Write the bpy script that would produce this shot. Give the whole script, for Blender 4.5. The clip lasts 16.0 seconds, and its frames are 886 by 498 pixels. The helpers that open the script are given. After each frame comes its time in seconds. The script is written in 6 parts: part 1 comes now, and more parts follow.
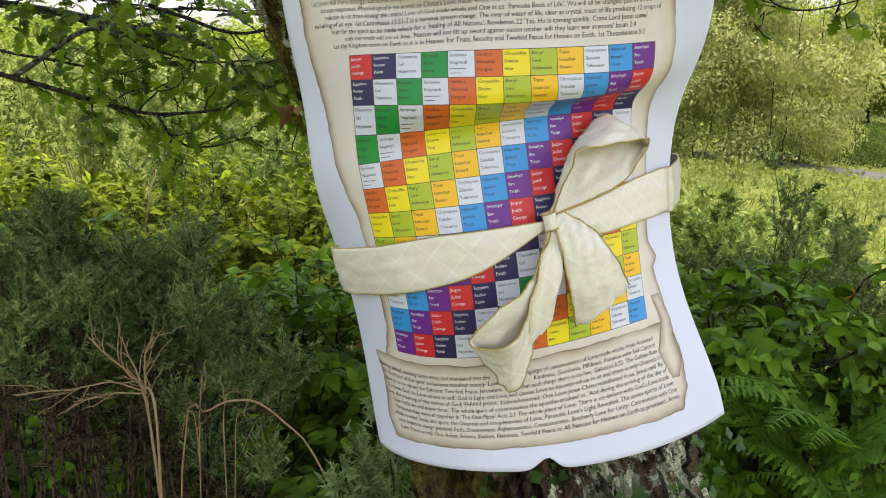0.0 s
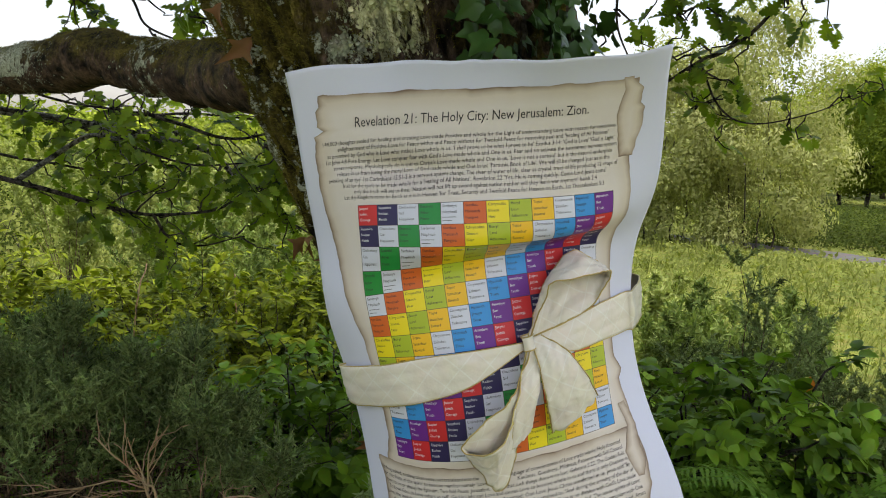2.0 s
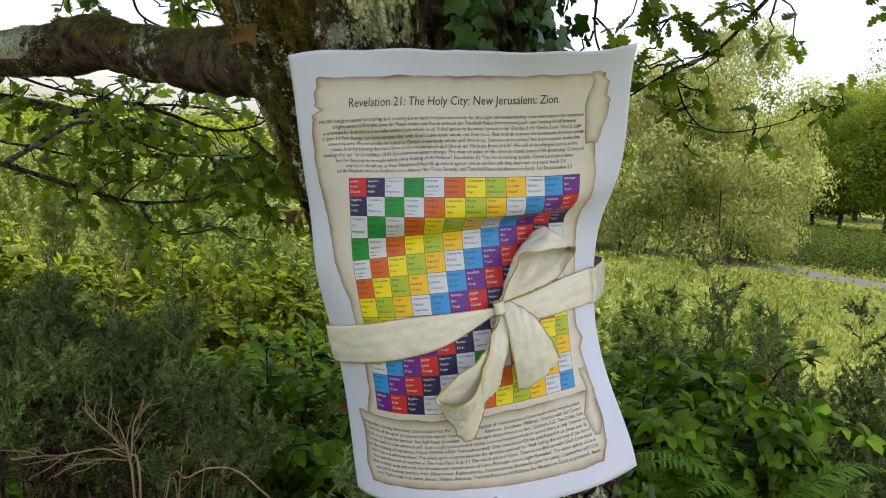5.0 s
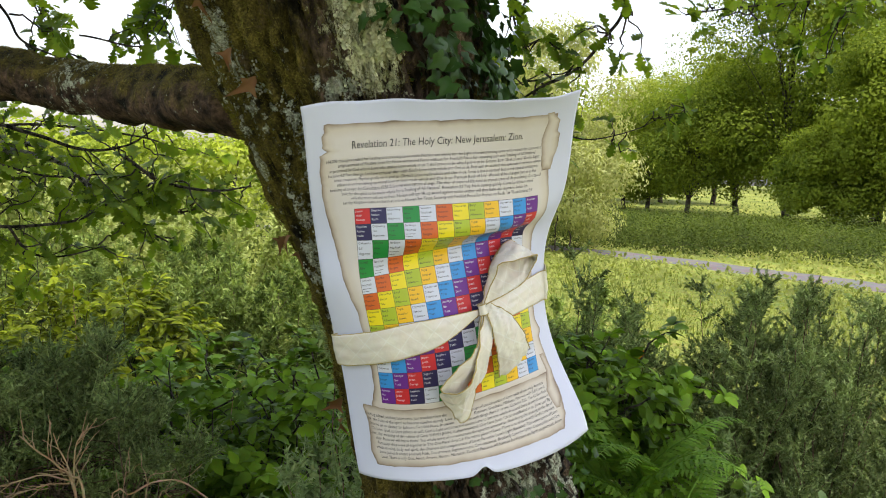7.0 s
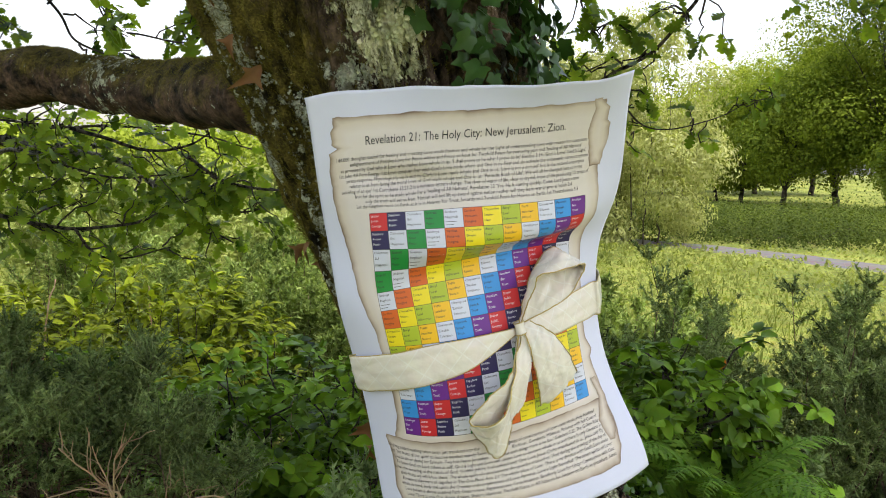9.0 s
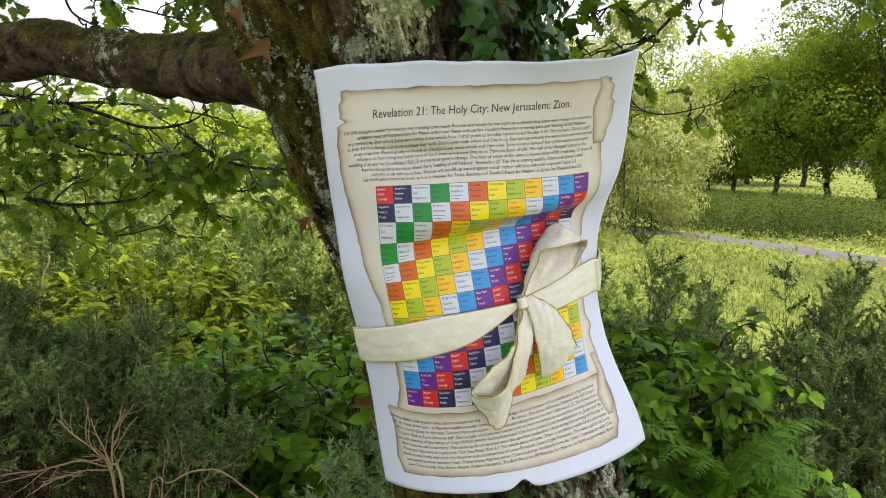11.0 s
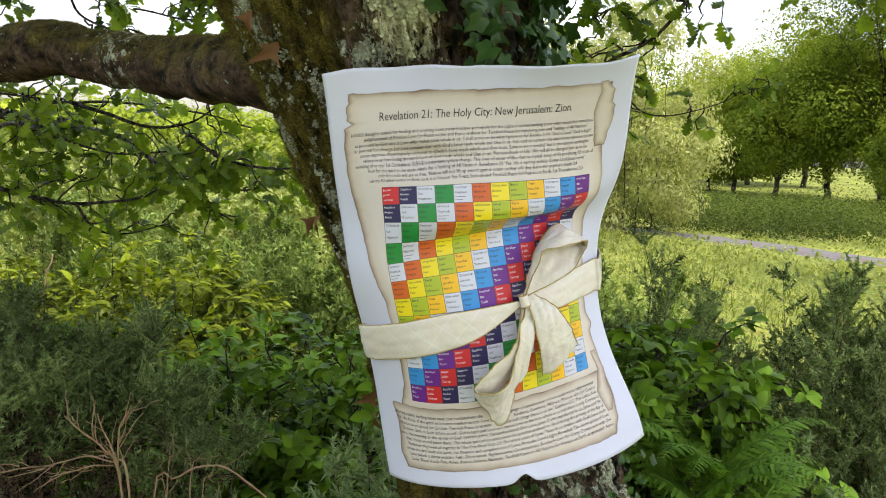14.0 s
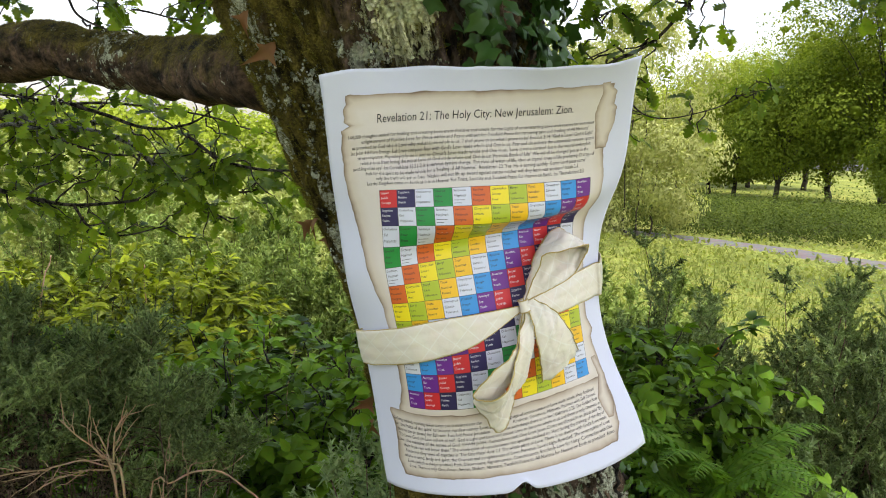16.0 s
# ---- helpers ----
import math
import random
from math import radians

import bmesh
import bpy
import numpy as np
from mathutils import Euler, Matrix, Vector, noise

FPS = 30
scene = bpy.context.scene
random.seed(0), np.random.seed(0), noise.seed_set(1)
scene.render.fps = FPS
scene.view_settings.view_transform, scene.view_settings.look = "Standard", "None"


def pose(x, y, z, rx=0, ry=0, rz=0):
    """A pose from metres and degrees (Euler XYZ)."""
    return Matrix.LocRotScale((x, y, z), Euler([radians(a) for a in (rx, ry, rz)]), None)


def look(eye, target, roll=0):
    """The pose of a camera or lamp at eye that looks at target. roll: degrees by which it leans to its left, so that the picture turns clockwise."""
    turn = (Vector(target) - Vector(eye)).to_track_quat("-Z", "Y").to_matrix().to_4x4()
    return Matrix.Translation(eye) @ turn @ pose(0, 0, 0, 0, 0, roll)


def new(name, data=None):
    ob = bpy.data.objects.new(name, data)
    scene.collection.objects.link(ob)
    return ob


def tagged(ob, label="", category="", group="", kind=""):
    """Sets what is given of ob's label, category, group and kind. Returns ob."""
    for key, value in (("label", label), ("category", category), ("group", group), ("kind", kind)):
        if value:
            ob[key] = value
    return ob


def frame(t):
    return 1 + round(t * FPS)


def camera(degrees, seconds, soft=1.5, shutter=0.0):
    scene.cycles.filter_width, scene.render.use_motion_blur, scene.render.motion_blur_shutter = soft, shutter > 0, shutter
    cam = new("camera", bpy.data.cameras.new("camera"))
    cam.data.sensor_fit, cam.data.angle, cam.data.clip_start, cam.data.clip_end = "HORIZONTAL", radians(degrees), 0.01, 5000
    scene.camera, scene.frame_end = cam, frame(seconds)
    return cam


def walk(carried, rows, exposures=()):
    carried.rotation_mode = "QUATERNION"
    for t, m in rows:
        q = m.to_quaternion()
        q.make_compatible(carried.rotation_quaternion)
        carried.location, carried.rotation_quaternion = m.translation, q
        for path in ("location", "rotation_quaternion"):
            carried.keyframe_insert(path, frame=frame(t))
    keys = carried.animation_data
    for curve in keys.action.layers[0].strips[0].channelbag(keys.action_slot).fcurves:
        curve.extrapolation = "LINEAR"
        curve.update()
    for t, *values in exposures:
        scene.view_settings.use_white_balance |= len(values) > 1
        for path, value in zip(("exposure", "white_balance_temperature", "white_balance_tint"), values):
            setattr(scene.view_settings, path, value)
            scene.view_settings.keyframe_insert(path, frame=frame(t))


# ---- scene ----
cam = camera(54.6, 16.0, soft=1.0)
PATH = [
    (0, (-0.0176, -0.5473, 1.4824), (-0.0500, 1.4101, 1.0729), 3.06),
    (0.5, (-0.0211, -0.5501, 1.4811), (-0.0111, 1.4113, 1.0900), 2.95),
    (1, (-0.0185, -0.5880, 1.4986), (-0.0113, 1.3784, 1.1339), 2.70),
    (1.5, (-0.0190, -0.6410, 1.5258), (-0.0165, 1.3453, 1.2919), 2.46),
    (2, (-0.0270, -0.6373, 1.5272), (-0.0260, 1.3510, 1.3106), 2.69),
    (2.5, (-0.0096, -0.5845, 1.5182), (-0.0088, 1.4036, 1.3007), 2.12),
    (3, (-0.0041, -0.5690, 1.5267), (-0.0111, 1.4209, 1.3258), 1.90),
    (5.5, (-0.0518, -0.7498, 1.5031), (0.0355, 1.2389, 1.3101), 5.92),
    (6, (-0.1447, -0.7852, 1.5093), (0.0867, 1.1934, 1.3311), 4.82),
    (6.5, (-0.1878, -0.8206, 1.5261), (0.2369, 1.1260, 1.3522), 3.16),
    (7, (-0.1907, -0.8258, 1.5259), (0.2555, 1.1157, 1.3485), 2.47),
    (7.5, (-0.1628, -0.7907, 1.5266), (0.2735, 1.1526, 1.3432), 2.28),
    (8, (-0.1157, -0.7522, 1.5389), (0.1837, 1.2159, 1.3475), 1.10),
    (8.5, (-0.1138, -0.7410, 1.5381), (0.1232, 1.2356, 1.3461), 0.80),
    (9, (-0.1182, -0.7251, 1.5306), (0.1294, 1.2497, 1.3336), 1.56),
    (9.5, (-0.1261, -0.7279, 1.5270), (0.1282, 1.2432, 1.3034), 2.05),
    (12, (-0.1339, -0.7374, 1.5194), (0.1378, 1.2304, 1.2872), 2.73),
    (12.5, (-0.1377, -0.7403, 1.5208), (0.1333, 1.2273, 1.2863), 2.89),
    (13, (-0.1336, -0.7459, 1.5215), (0.1354, 1.2220, 1.2871), 3.00),
    (13.5, (-0.1338, -0.7492, 1.5222), (0.1375, 1.2187, 1.2903), 2.79),
    (14, (-0.1360, -0.7516, 1.5232), (0.1309, 1.2170, 1.2922), 2.70),
    (14.5, (-0.1334, -0.7533, 1.5240), (0.1334, 1.2151, 1.2912), 3.02),
    (15, (-0.1316, -0.7536, 1.5223), (0.1330, 1.2155, 1.2925), 2.98),
    (15.5, (-0.1324, -0.7475, 1.5234), (0.1343, 1.2213, 1.2936), 2.99),
    (16, (-0.1330, -0.7393, 1.5236), (0.1334, 1.2299, 1.2972), 2.84),
]
walk(cam, [(t, look(eye, target, roll)) for t, eye, target, roll in PATH],
     [(t, stops, 6250.0, 16.5) for t, stops in ((0, 1.45), (1.0, 1.48), (1.5, 1.25), (2.0, 0.96), (3.0, 1.06), (5.5, 1.08), (6.5, 1.30), (8.0, 1.42), (16, 1.47))])

# ---- world, light, exposure ----
world = bpy.data.worlds.new("overcast_sky")
scene.world = world
world.use_nodes = True
wn, wl = world.node_tree.nodes, world.node_tree.links
wn.clear()
sky = wn.new("ShaderNodeTexSky")
sky.sky_type = "NISHITA"
sky.sun_disc = False
sky.sun_elevation = radians(64)
sky.sun_rotation = radians(135)
sky.air_density, sky.dust_density, sky.ozone_density = 1.6, 3.0, 1.5
pale = wn.new("ShaderNodeHueSaturation")
pale.inputs["Saturation"].default_value = 0.50
bg = wn.new("ShaderNodeBackground")
bg.inputs["Strength"].default_value = 0.15
wout = wn.new("ShaderNodeOutputWorld")
wl.new(sky.outputs["Color"], pale.inputs["Color"])
wl.new(pale.outputs["Color"], bg.inputs["Color"])
wl.new(bg.outputs["Background"], wout.inputs["Surface"])

sun_data = bpy.data.lights.new("sun", "SUN")
sun_data.energy = 2.1
sun_data.angle = radians(18)
sun_data.color = (1.0, 0.97, 0.92)
sun = new("sun", sun_data)
sun.matrix_world = look((1.9, -1.9, 6.0), (0, 0, 0))


# ---- materials ----
def material(name):
    m = bpy.data.materials.new(name)
    m.use_nodes = True
    n, l = m.node_tree.nodes, m.node_tree.links
    return m, n, l, n["Principled BSDF"]


def ramp(n, stops, interpolation="LINEAR"):
    r = n.new("ShaderNodeValToRGB")
    r.color_ramp.interpolation = interpolation
    e = r.color_ramp.elements
    while len(e) < len(stops):
        e.new(0.5)
    for k, (p, c) in enumerate(stops):
        e[k].position = p
        e[k].color = (c, c, c, 1) if isinstance(c, (int, float)) else (*c, 1)
    return r


def noise_node(n, l, scale, detail=4.0, vector=None, rough=0.55):
    t = n.new("ShaderNodeTexNoise")
    t.inputs["Scale"].default_value = scale
    t.inputs["Detail"].default_value = detail
    t.inputs["Roughness"].default_value = rough
    if vector is not None:
        l.new(vector, t.inputs["Vector"])
    return t


def mix_colour(n, l, fac, a, b, mode="MIX"):
    x = n.new("ShaderNodeMix")
    x.data_type = "RGBA"
    x.blend_type = mode
    for socket, value in ((x.inputs[0], fac), (x.inputs[6], a), (x.inputs[7], b)):
        if isinstance(value, (int, float)):
            socket.default_value = value
        elif isinstance(value, tuple):
            socket.default_value = (*value, 1)
        else:
            l.new(value, socket)
    return x.outputs[2]


def object_coords(n, l, scale=(1, 1, 1)):
    c = n.new("ShaderNodeTexCoord")
    mp = n.new("ShaderNodeMapping")
    mp.inputs["Scale"].default_value = scale
    l.new(c.outputs["Object"], mp.inputs["Vector"])
    return mp.outputs["Vector"]


def bump(n, l, height, p, strength=0.5, distance=0.002):
    b = n.new("ShaderNodeBump")
    b.inputs["Strength"].default_value = strength
    b.inputs["Distance"].default_value = distance
    l.new(height, b.inputs["Height"])
    l.new(b.outputs["Normal"], p.inputs["Normal"])


def leaf_material(name, dark, light, rough=0.45, clear=0.35, patch=3.0, gloss=0.1):
    """Leaves: each one its own shade between dark and light, drifting in patches, letting light through."""
    m, n, l, p = material(name)
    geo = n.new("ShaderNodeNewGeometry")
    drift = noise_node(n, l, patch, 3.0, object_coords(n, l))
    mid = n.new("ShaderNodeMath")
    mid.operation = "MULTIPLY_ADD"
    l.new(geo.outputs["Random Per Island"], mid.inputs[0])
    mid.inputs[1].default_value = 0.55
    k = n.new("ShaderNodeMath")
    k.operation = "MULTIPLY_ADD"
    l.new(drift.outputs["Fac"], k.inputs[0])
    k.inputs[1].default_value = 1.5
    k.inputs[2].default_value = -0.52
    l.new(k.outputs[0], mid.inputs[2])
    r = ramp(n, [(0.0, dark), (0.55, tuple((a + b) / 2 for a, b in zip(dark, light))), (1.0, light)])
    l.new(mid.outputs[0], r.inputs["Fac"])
    vein = noise_node(n, l, 90.0, 2.0, object_coords(n, l))
    colour = mix_colour(n, l, 0.25, r.outputs["Color"], vein.outputs["Color"], "SOFT_LIGHT")
    l.new(colour, p.inputs["Base Color"])
    p.inputs["Roughness"].default_value = rough
    p.inputs["Specular IOR Level"].default_value = gloss
    tr = n.new("ShaderNodeBsdfTranslucent")
    warm = mix_colour(n, l, 0.6, colour, (1.0, 1.0, 0.35), "MULTIPLY")
    warm = mix_colour(n, l, 1.0, warm, (1.6, 1.7, 1.2), "MULTIPLY")
    l.new(warm, tr.inputs["Color"])
    mx = n.new("ShaderNodeMixShader")
    mx.inputs[0].default_value = clear
    l.new(p.outputs[0], mx.inputs[1])
    l.new(tr.outputs[0], mx.inputs[2])
    l.new(mx.outputs[0], n["Material Output"].inputs["Surface"])
    return m


# near-black dark ends put the shadow gaps inside the foliage into leaf colour
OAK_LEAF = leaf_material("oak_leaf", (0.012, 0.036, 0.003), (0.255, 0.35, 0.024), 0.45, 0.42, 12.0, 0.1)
# the oak leaf in brighter colours, standing for leaves with sun on them
OAK_LEAF_LIT = leaf_material("oak_leaf_sunlit", (0.07, 0.13, 0.008), (0.34, 0.44, 0.035), 0.5, 0.5, 9.0)
IVY_LEAF = leaf_material("ivy_leaf", (0.010, 0.030, 0.006), (0.060, 0.125, 0.024), 0.35, 0.1, 30.0, 0.18)
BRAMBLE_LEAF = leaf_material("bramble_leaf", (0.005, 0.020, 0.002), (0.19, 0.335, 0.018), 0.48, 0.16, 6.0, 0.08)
SAPLING_LEAF = leaf_material("sapling_leaf", (0.09, 0.15, 0.02), (0.22, 0.30, 0.06), 0.45, 0.3, 5.0, 0.3)
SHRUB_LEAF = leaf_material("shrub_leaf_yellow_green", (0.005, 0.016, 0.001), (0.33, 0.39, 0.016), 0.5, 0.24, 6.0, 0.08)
GORSE = leaf_material("gorse_spines", (0.012, 0.022, 0.007), (0.34, 0.43, 0.16), 0.55, 0.15, 9.0, 0.06)
GORSE_PALE = leaf_material("gorse_spines_young", (0.11, 0.16, 0.06), (0.36, 0.45, 0.20), 0.55, 0.2, 4.0)
GORSE_DARK = leaf_material("gorse_spines_dark", (0.016, 0.030, 0.010), (0.28, 0.36, 0.125), 0.55, 0.12, 9.0, 0.06)
BROOM = leaf_material("young_gorse_green", (0.030, 0.055, 0.012), (0.33, 0.41, 0.11), 0.6, 0.3, 1.5, 0.06)
BROOM_PALE = leaf_material("pale_broom", (0.16, 0.20, 0.045), (0.42, 0.455, 0.155), 0.6, 0.3, 1.5)
FERN = leaf_material("fern", (0.055, 0.12, 0.012), (0.23, 0.39, 0.05), 0.5, 0.35, 3.0, 0.06)
GRASS = leaf_material("meadow_grass", (0.085, 0.105, 0.022), (0.25, 0.27, 0.07), 0.6, 0.38, 0.9, 0.05)
BANK_LEAF = leaf_material("bank_leaf", (0.016, 0.030, 0.004), (0.098, 0.124, 0.020), 0.6, 0.3, 0.6, 0.05)
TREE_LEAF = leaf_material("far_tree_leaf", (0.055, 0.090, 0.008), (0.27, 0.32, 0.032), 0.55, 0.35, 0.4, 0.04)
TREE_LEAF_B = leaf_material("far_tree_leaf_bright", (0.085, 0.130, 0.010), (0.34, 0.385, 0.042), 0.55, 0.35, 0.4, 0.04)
HEDGE_LEAF = leaf_material("hedge_leaf", (0.075, 0.10, 0.018), (0.29, 0.31, 0.085), 0.6, 0.4, 0.7, 0.05)
WILLOW_LEAF = leaf_material("willow_leaf", (0.17, 0.18, 0.055), (0.41, 0.42, 0.165), 0.6, 0.38, 0.7, 0.05)


def bark_material(name, base, ridge, scale=1.0, stretch=1.0):
    m, n, l, p = material(name)
    v = object_coords(n, l, (1.0, 1.0, stretch))
    big = noise_node(n, l, 9.0 * scale, 5.0, object_coords(n, l))
    fine = noise_node(n, l, 95.0 * scale, 6.0, v, 0.7)
    r = ramp(n, [(0.28, base), (0.62, ridge), (0.85, tuple(min(1, c * 1.5) for c in ridge))])
    l.new(fine.outputs["Fac"], r.inputs["Fac"])
    crack = noise_node(n, l, 34.0 * scale, 4.0, v, 0.6)
    gap = ramp(n, [(0.40, 0.12), (0.5, 0.9), (0.68, 1.7)])
    l.new(crack.outputs["Fac"], gap.inputs["Fac"])
    colour = mix_colour(n, l, 1.0, r.outputs["Color"], gap.outputs["Color"], "MULTIPLY")
    colour = mix_colour(n, l, 0.3, colour, big.outputs["Color"], "SOFT_LIGHT")
    l.new(colour, p.inputs["Base Color"])
    p.inputs["Roughness"].default_value = 0.92
    p.inputs["Specular IOR Level"].default_value = 0.2
    both = n.new("ShaderNodeMath")
    both.operation = "MULTIPLY_ADD"
    l.new(crack.outputs["Fac"], both.inputs[0])
    both.inputs[1].default_value = 1.6
    l.new(fine.outputs["Fac"], both.inputs[2])
    bump(n, l, both.outputs[0], p, 1.0, 0.012)
    return m


def grown_bark(name, base, ridge, grain=(1.0, 1.0, 0.55)):
    """Oak bark overgrown by moss and lichen; where they grow is told by the mesh's own densities, how they fray by noise."""
    m, n, l, p = material(name)
    v = object_coords(n, l)
    long = object_coords(n, l, grain)

    def maths(op, a, b, c=None):
        q = n.new("ShaderNodeMath")
        q.operation = op
        for k, value in enumerate((a, b, c)):
            if value is None:
                continue
            if isinstance(value, (int, float)):
                q.inputs[k].default_value = value
            else:
                l.new(value, q.inputs[k])
        return q.outputs[0]

    def growth(attribute, frayed, amount, soft):
        at = n.new("ShaderNodeAttribute")
        at.attribute_name = attribute
        mask = ramp(n, [(0.5 - soft, 0.0), (0.5 + soft, 1.0)])
        l.new(maths("MULTIPLY_ADD", maths("SUBTRACT", frayed, 0.5), amount, at.outputs["Fac"]), mask.inputs["Fac"])
        return mask.outputs["Color"]

    fine = noise_node(n, l, 120.0, 6.0, long, 0.7).outputs["Fac"]
    crack = noise_node(n, l, 42.0, 5.0, long, 0.62).outputs["Fac"]
    patch = noise_node(n, l, 24.0, 6.0, v, 0.7).outputs["Fac"]
    frill = noise_node(n, l, 62.0, 6.0, v, 0.72).outputs["Fac"]
    speck = noise_node(n, l, 420.0, 3.0, v).outputs["Fac"]

    def shades(fac, *stops):
        r = ramp(n, list(stops))
        l.new(fac, r.inputs["Fac"])
        return r.outputs["Color"]

    colour = shades(fine, (0.30, base), (0.62, ridge), (0.85, tuple(min(1, c * 1.45) for c in ridge)))
    moss = growth("moss", patch, 2.4, 0.22)
    colour = mix_colour(n, l, moss, colour, shades(speck, (0.30, (0.055, 0.042, 0.008)), (0.55, (0.135, 0.105, 0.020)), (0.75, (0.24, 0.195, 0.040))))
    colour = mix_colour(n, l, 1.0, colour, shades(crack, (0.36, 0.05), (0.48, 0.55), (0.63, 1.25)), "MULTIPLY")
    grey = growth("grey_lichen", frill, 3.2, 0.06)
    colour = mix_colour(n, l, grey, colour, shades(speck, (0.32, (0.20, 0.205, 0.145)), (0.5, (0.48, 0.49, 0.36)), (0.68, (0.68, 0.69, 0.54))))
    yellow = growth("yellow_lichen", frill, 2.0, 0.06)
    colour = mix_colour(n, l, yellow, colour, shades(speck, (0.32, (0.34, 0.33, 0.17)), (0.5, (0.66, 0.64, 0.39)), (0.68, (0.80, 0.78, 0.53))))
    pits = noise_node(n, l, 170.0, 4.0, v, 0.7).outputs["Fac"]
    colour = mix_colour(n, l, 0.55, colour, shades(pits, (0.36, 0.18), (0.50, 1.0), (0.66, 1.25)), "MULTIPLY")
    l.new(colour, p.inputs["Base Color"])
    p.inputs["Roughness"].default_value = 0.93
    p.inputs["Specular IOR Level"].default_value = 0.15
    height = maths("MULTIPLY_ADD", crack, 1.8, fine)
    height = maths("MULTIPLY_ADD", grey, 0.5, height)
    height = maths("MULTIPLY_ADD", yellow, 0.3, height)
    bump(n, l, maths("MULTIPLY_ADD", speck, 0.12, height), p, 1.0, 0.007)
    return m


BARK = grown_bark("oak_bark", (0.035, 0.023, 0.015), (0.20, 0.135, 0.092))
LIMB_BARK = grown_bark("mossy_limb_bark", (0.035, 0.021, 0.013), (0.15, 0.092, 0.060), (0.6, 0.6, 1.1))
TWIG_BARK = bark_material("twig_bark", (0.022, 0.017, 0.013), (0.085, 0.070, 0.056), 2.0)
GORSE_STEM = bark_material("gorse_stem", (0.05, 0.034, 0.020), (0.21, 0.145, 0.085), 2.0)
GREY_TWIG = bark_material("lichened_twig_bark", (0.05, 0.046, 0.038), (0.24, 0.23, 0.20), 2.0)
FAR_BARK = bark_material("far_bark", (0.030, 0.024, 0.020), (0.085, 0.07, 0.055), 0.1)
MOSS = leaf_material("moss", (0.060, 0.052, 0.010), (0.26, 0.225, 0.040), 0.9, 0.1, 14.0, 0.1)
LICHEN_PALE = leaf_material("lichen_grey", (0.17, 0.175, 0.12), (0.42, 0.43, 0.32), 0.9, 0.0, 25.0, 0.1)
LICHEN_YELLOW = leaf_material("lichen_yellow_green", (0.26, 0.27, 0.14), (0.62, 0.61, 0.38), 0.9, 0.0, 25.0, 0.1)
DRY_LEAF = leaf_material("dry_brown_leaf", (0.096, 0.042, 0.018), (0.315, 0.165, 0.083), 0.6, 0.15, 20.0)
ORANGE_LEAF = leaf_material("orange_leaf", (0.300, 0.096, 0.012), (0.525, 0.210, 0.030), 0.5, 0.2, 20.0)


def plain(name, colour, rough=0.6, grain=0.0, scale=300.0, gloss=0.5):
    m, n, l, p = material(name)
    if grain:
        t = noise_node(n, l, scale, 3.0, object_coords(n, l))
        c = mix_colour(n, l, grain, colour, t.outputs["Color"], "SOFT_LIGHT")
        l.new(c, p.inputs["Base Color"])
    else:
        p.inputs["Base Color"].default_value = (*colour, 1)
    p.inputs["Roughness"].default_value = rough
    p.inputs["Specular IOR Level"].default_value = gloss
    return m


def ground_material():
    m, n, l, p = material("meadow_ground")
    v = object_coords(n, l)
    a = noise_node(n, l, 0.35, 6.0, v)
    b = noise_node(n, l, 5.0, 6.0, v, 0.7)
    r = ramp(n, [(0.3, (0.09, 0.11, 0.022)), (0.55, (0.18, 0.20, 0.036)), (0.8, (0.27, 0.275, 0.06))])
    l.new(a.outputs["Fac"], r.inputs["Fac"])
    green = mix_colour(n, l, 0.6, r.outputs["Color"], b.outputs["Color"], "SOFT_LIGHT")
    # bare litter under the oak and its thicket
    far = n.new("ShaderNodeVectorMath")
    far.operation = "DISTANCE"
    l.new(v, far.inputs[0])
    far.inputs[1].default_value = (-0.8, 1.0, 0)
    edge = n.new("ShaderNodeMath")
    edge.operation = "MULTIPLY_ADD"
    l.new(b.outputs["Fac"], edge.inputs[0])
    edge.inputs[1].default_value = 1.6
    l.new(far.outputs["Value"], edge.inputs[2])
    litter = ramp(n, [(0.34, 1.0), (0.44, 0.0)])
    tenth = n.new("ShaderNodeMath")
    tenth.operation = "MULTIPLY"
    l.new(edge.outputs[0], tenth.inputs[0])
    tenth.inputs[1].default_value = 0.1
    l.new(tenth.outputs[0], litter.inputs["Fac"])
    l.new(mix_colour(n, l, litter.outputs["Color"], green, (0.030, 0.022, 0.013)), p.inputs["Base Color"])
    p.inputs["Roughness"].default_value = 0.95
    p.inputs["Specular IOR Level"].default_value = 0.1
    bump(n, l, b.outputs["Fac"], p, 0.8, 0.1)
    return m


DEAD_WOOD = plain("dead_wood", (0.33, 0.225, 0.125), 0.85, 0.6, 60.0, 0.2)
GROUND = ground_material()
GRAVEL = plain("grey_gravel", (0.115, 0.107, 0.096), 0.95, 0.6, 6.0, 0.1)

PAPER = plain("white_poster_paper", (0.635, 0.648, 0.79), 0.55, 0.06, 500.0, 0.3)


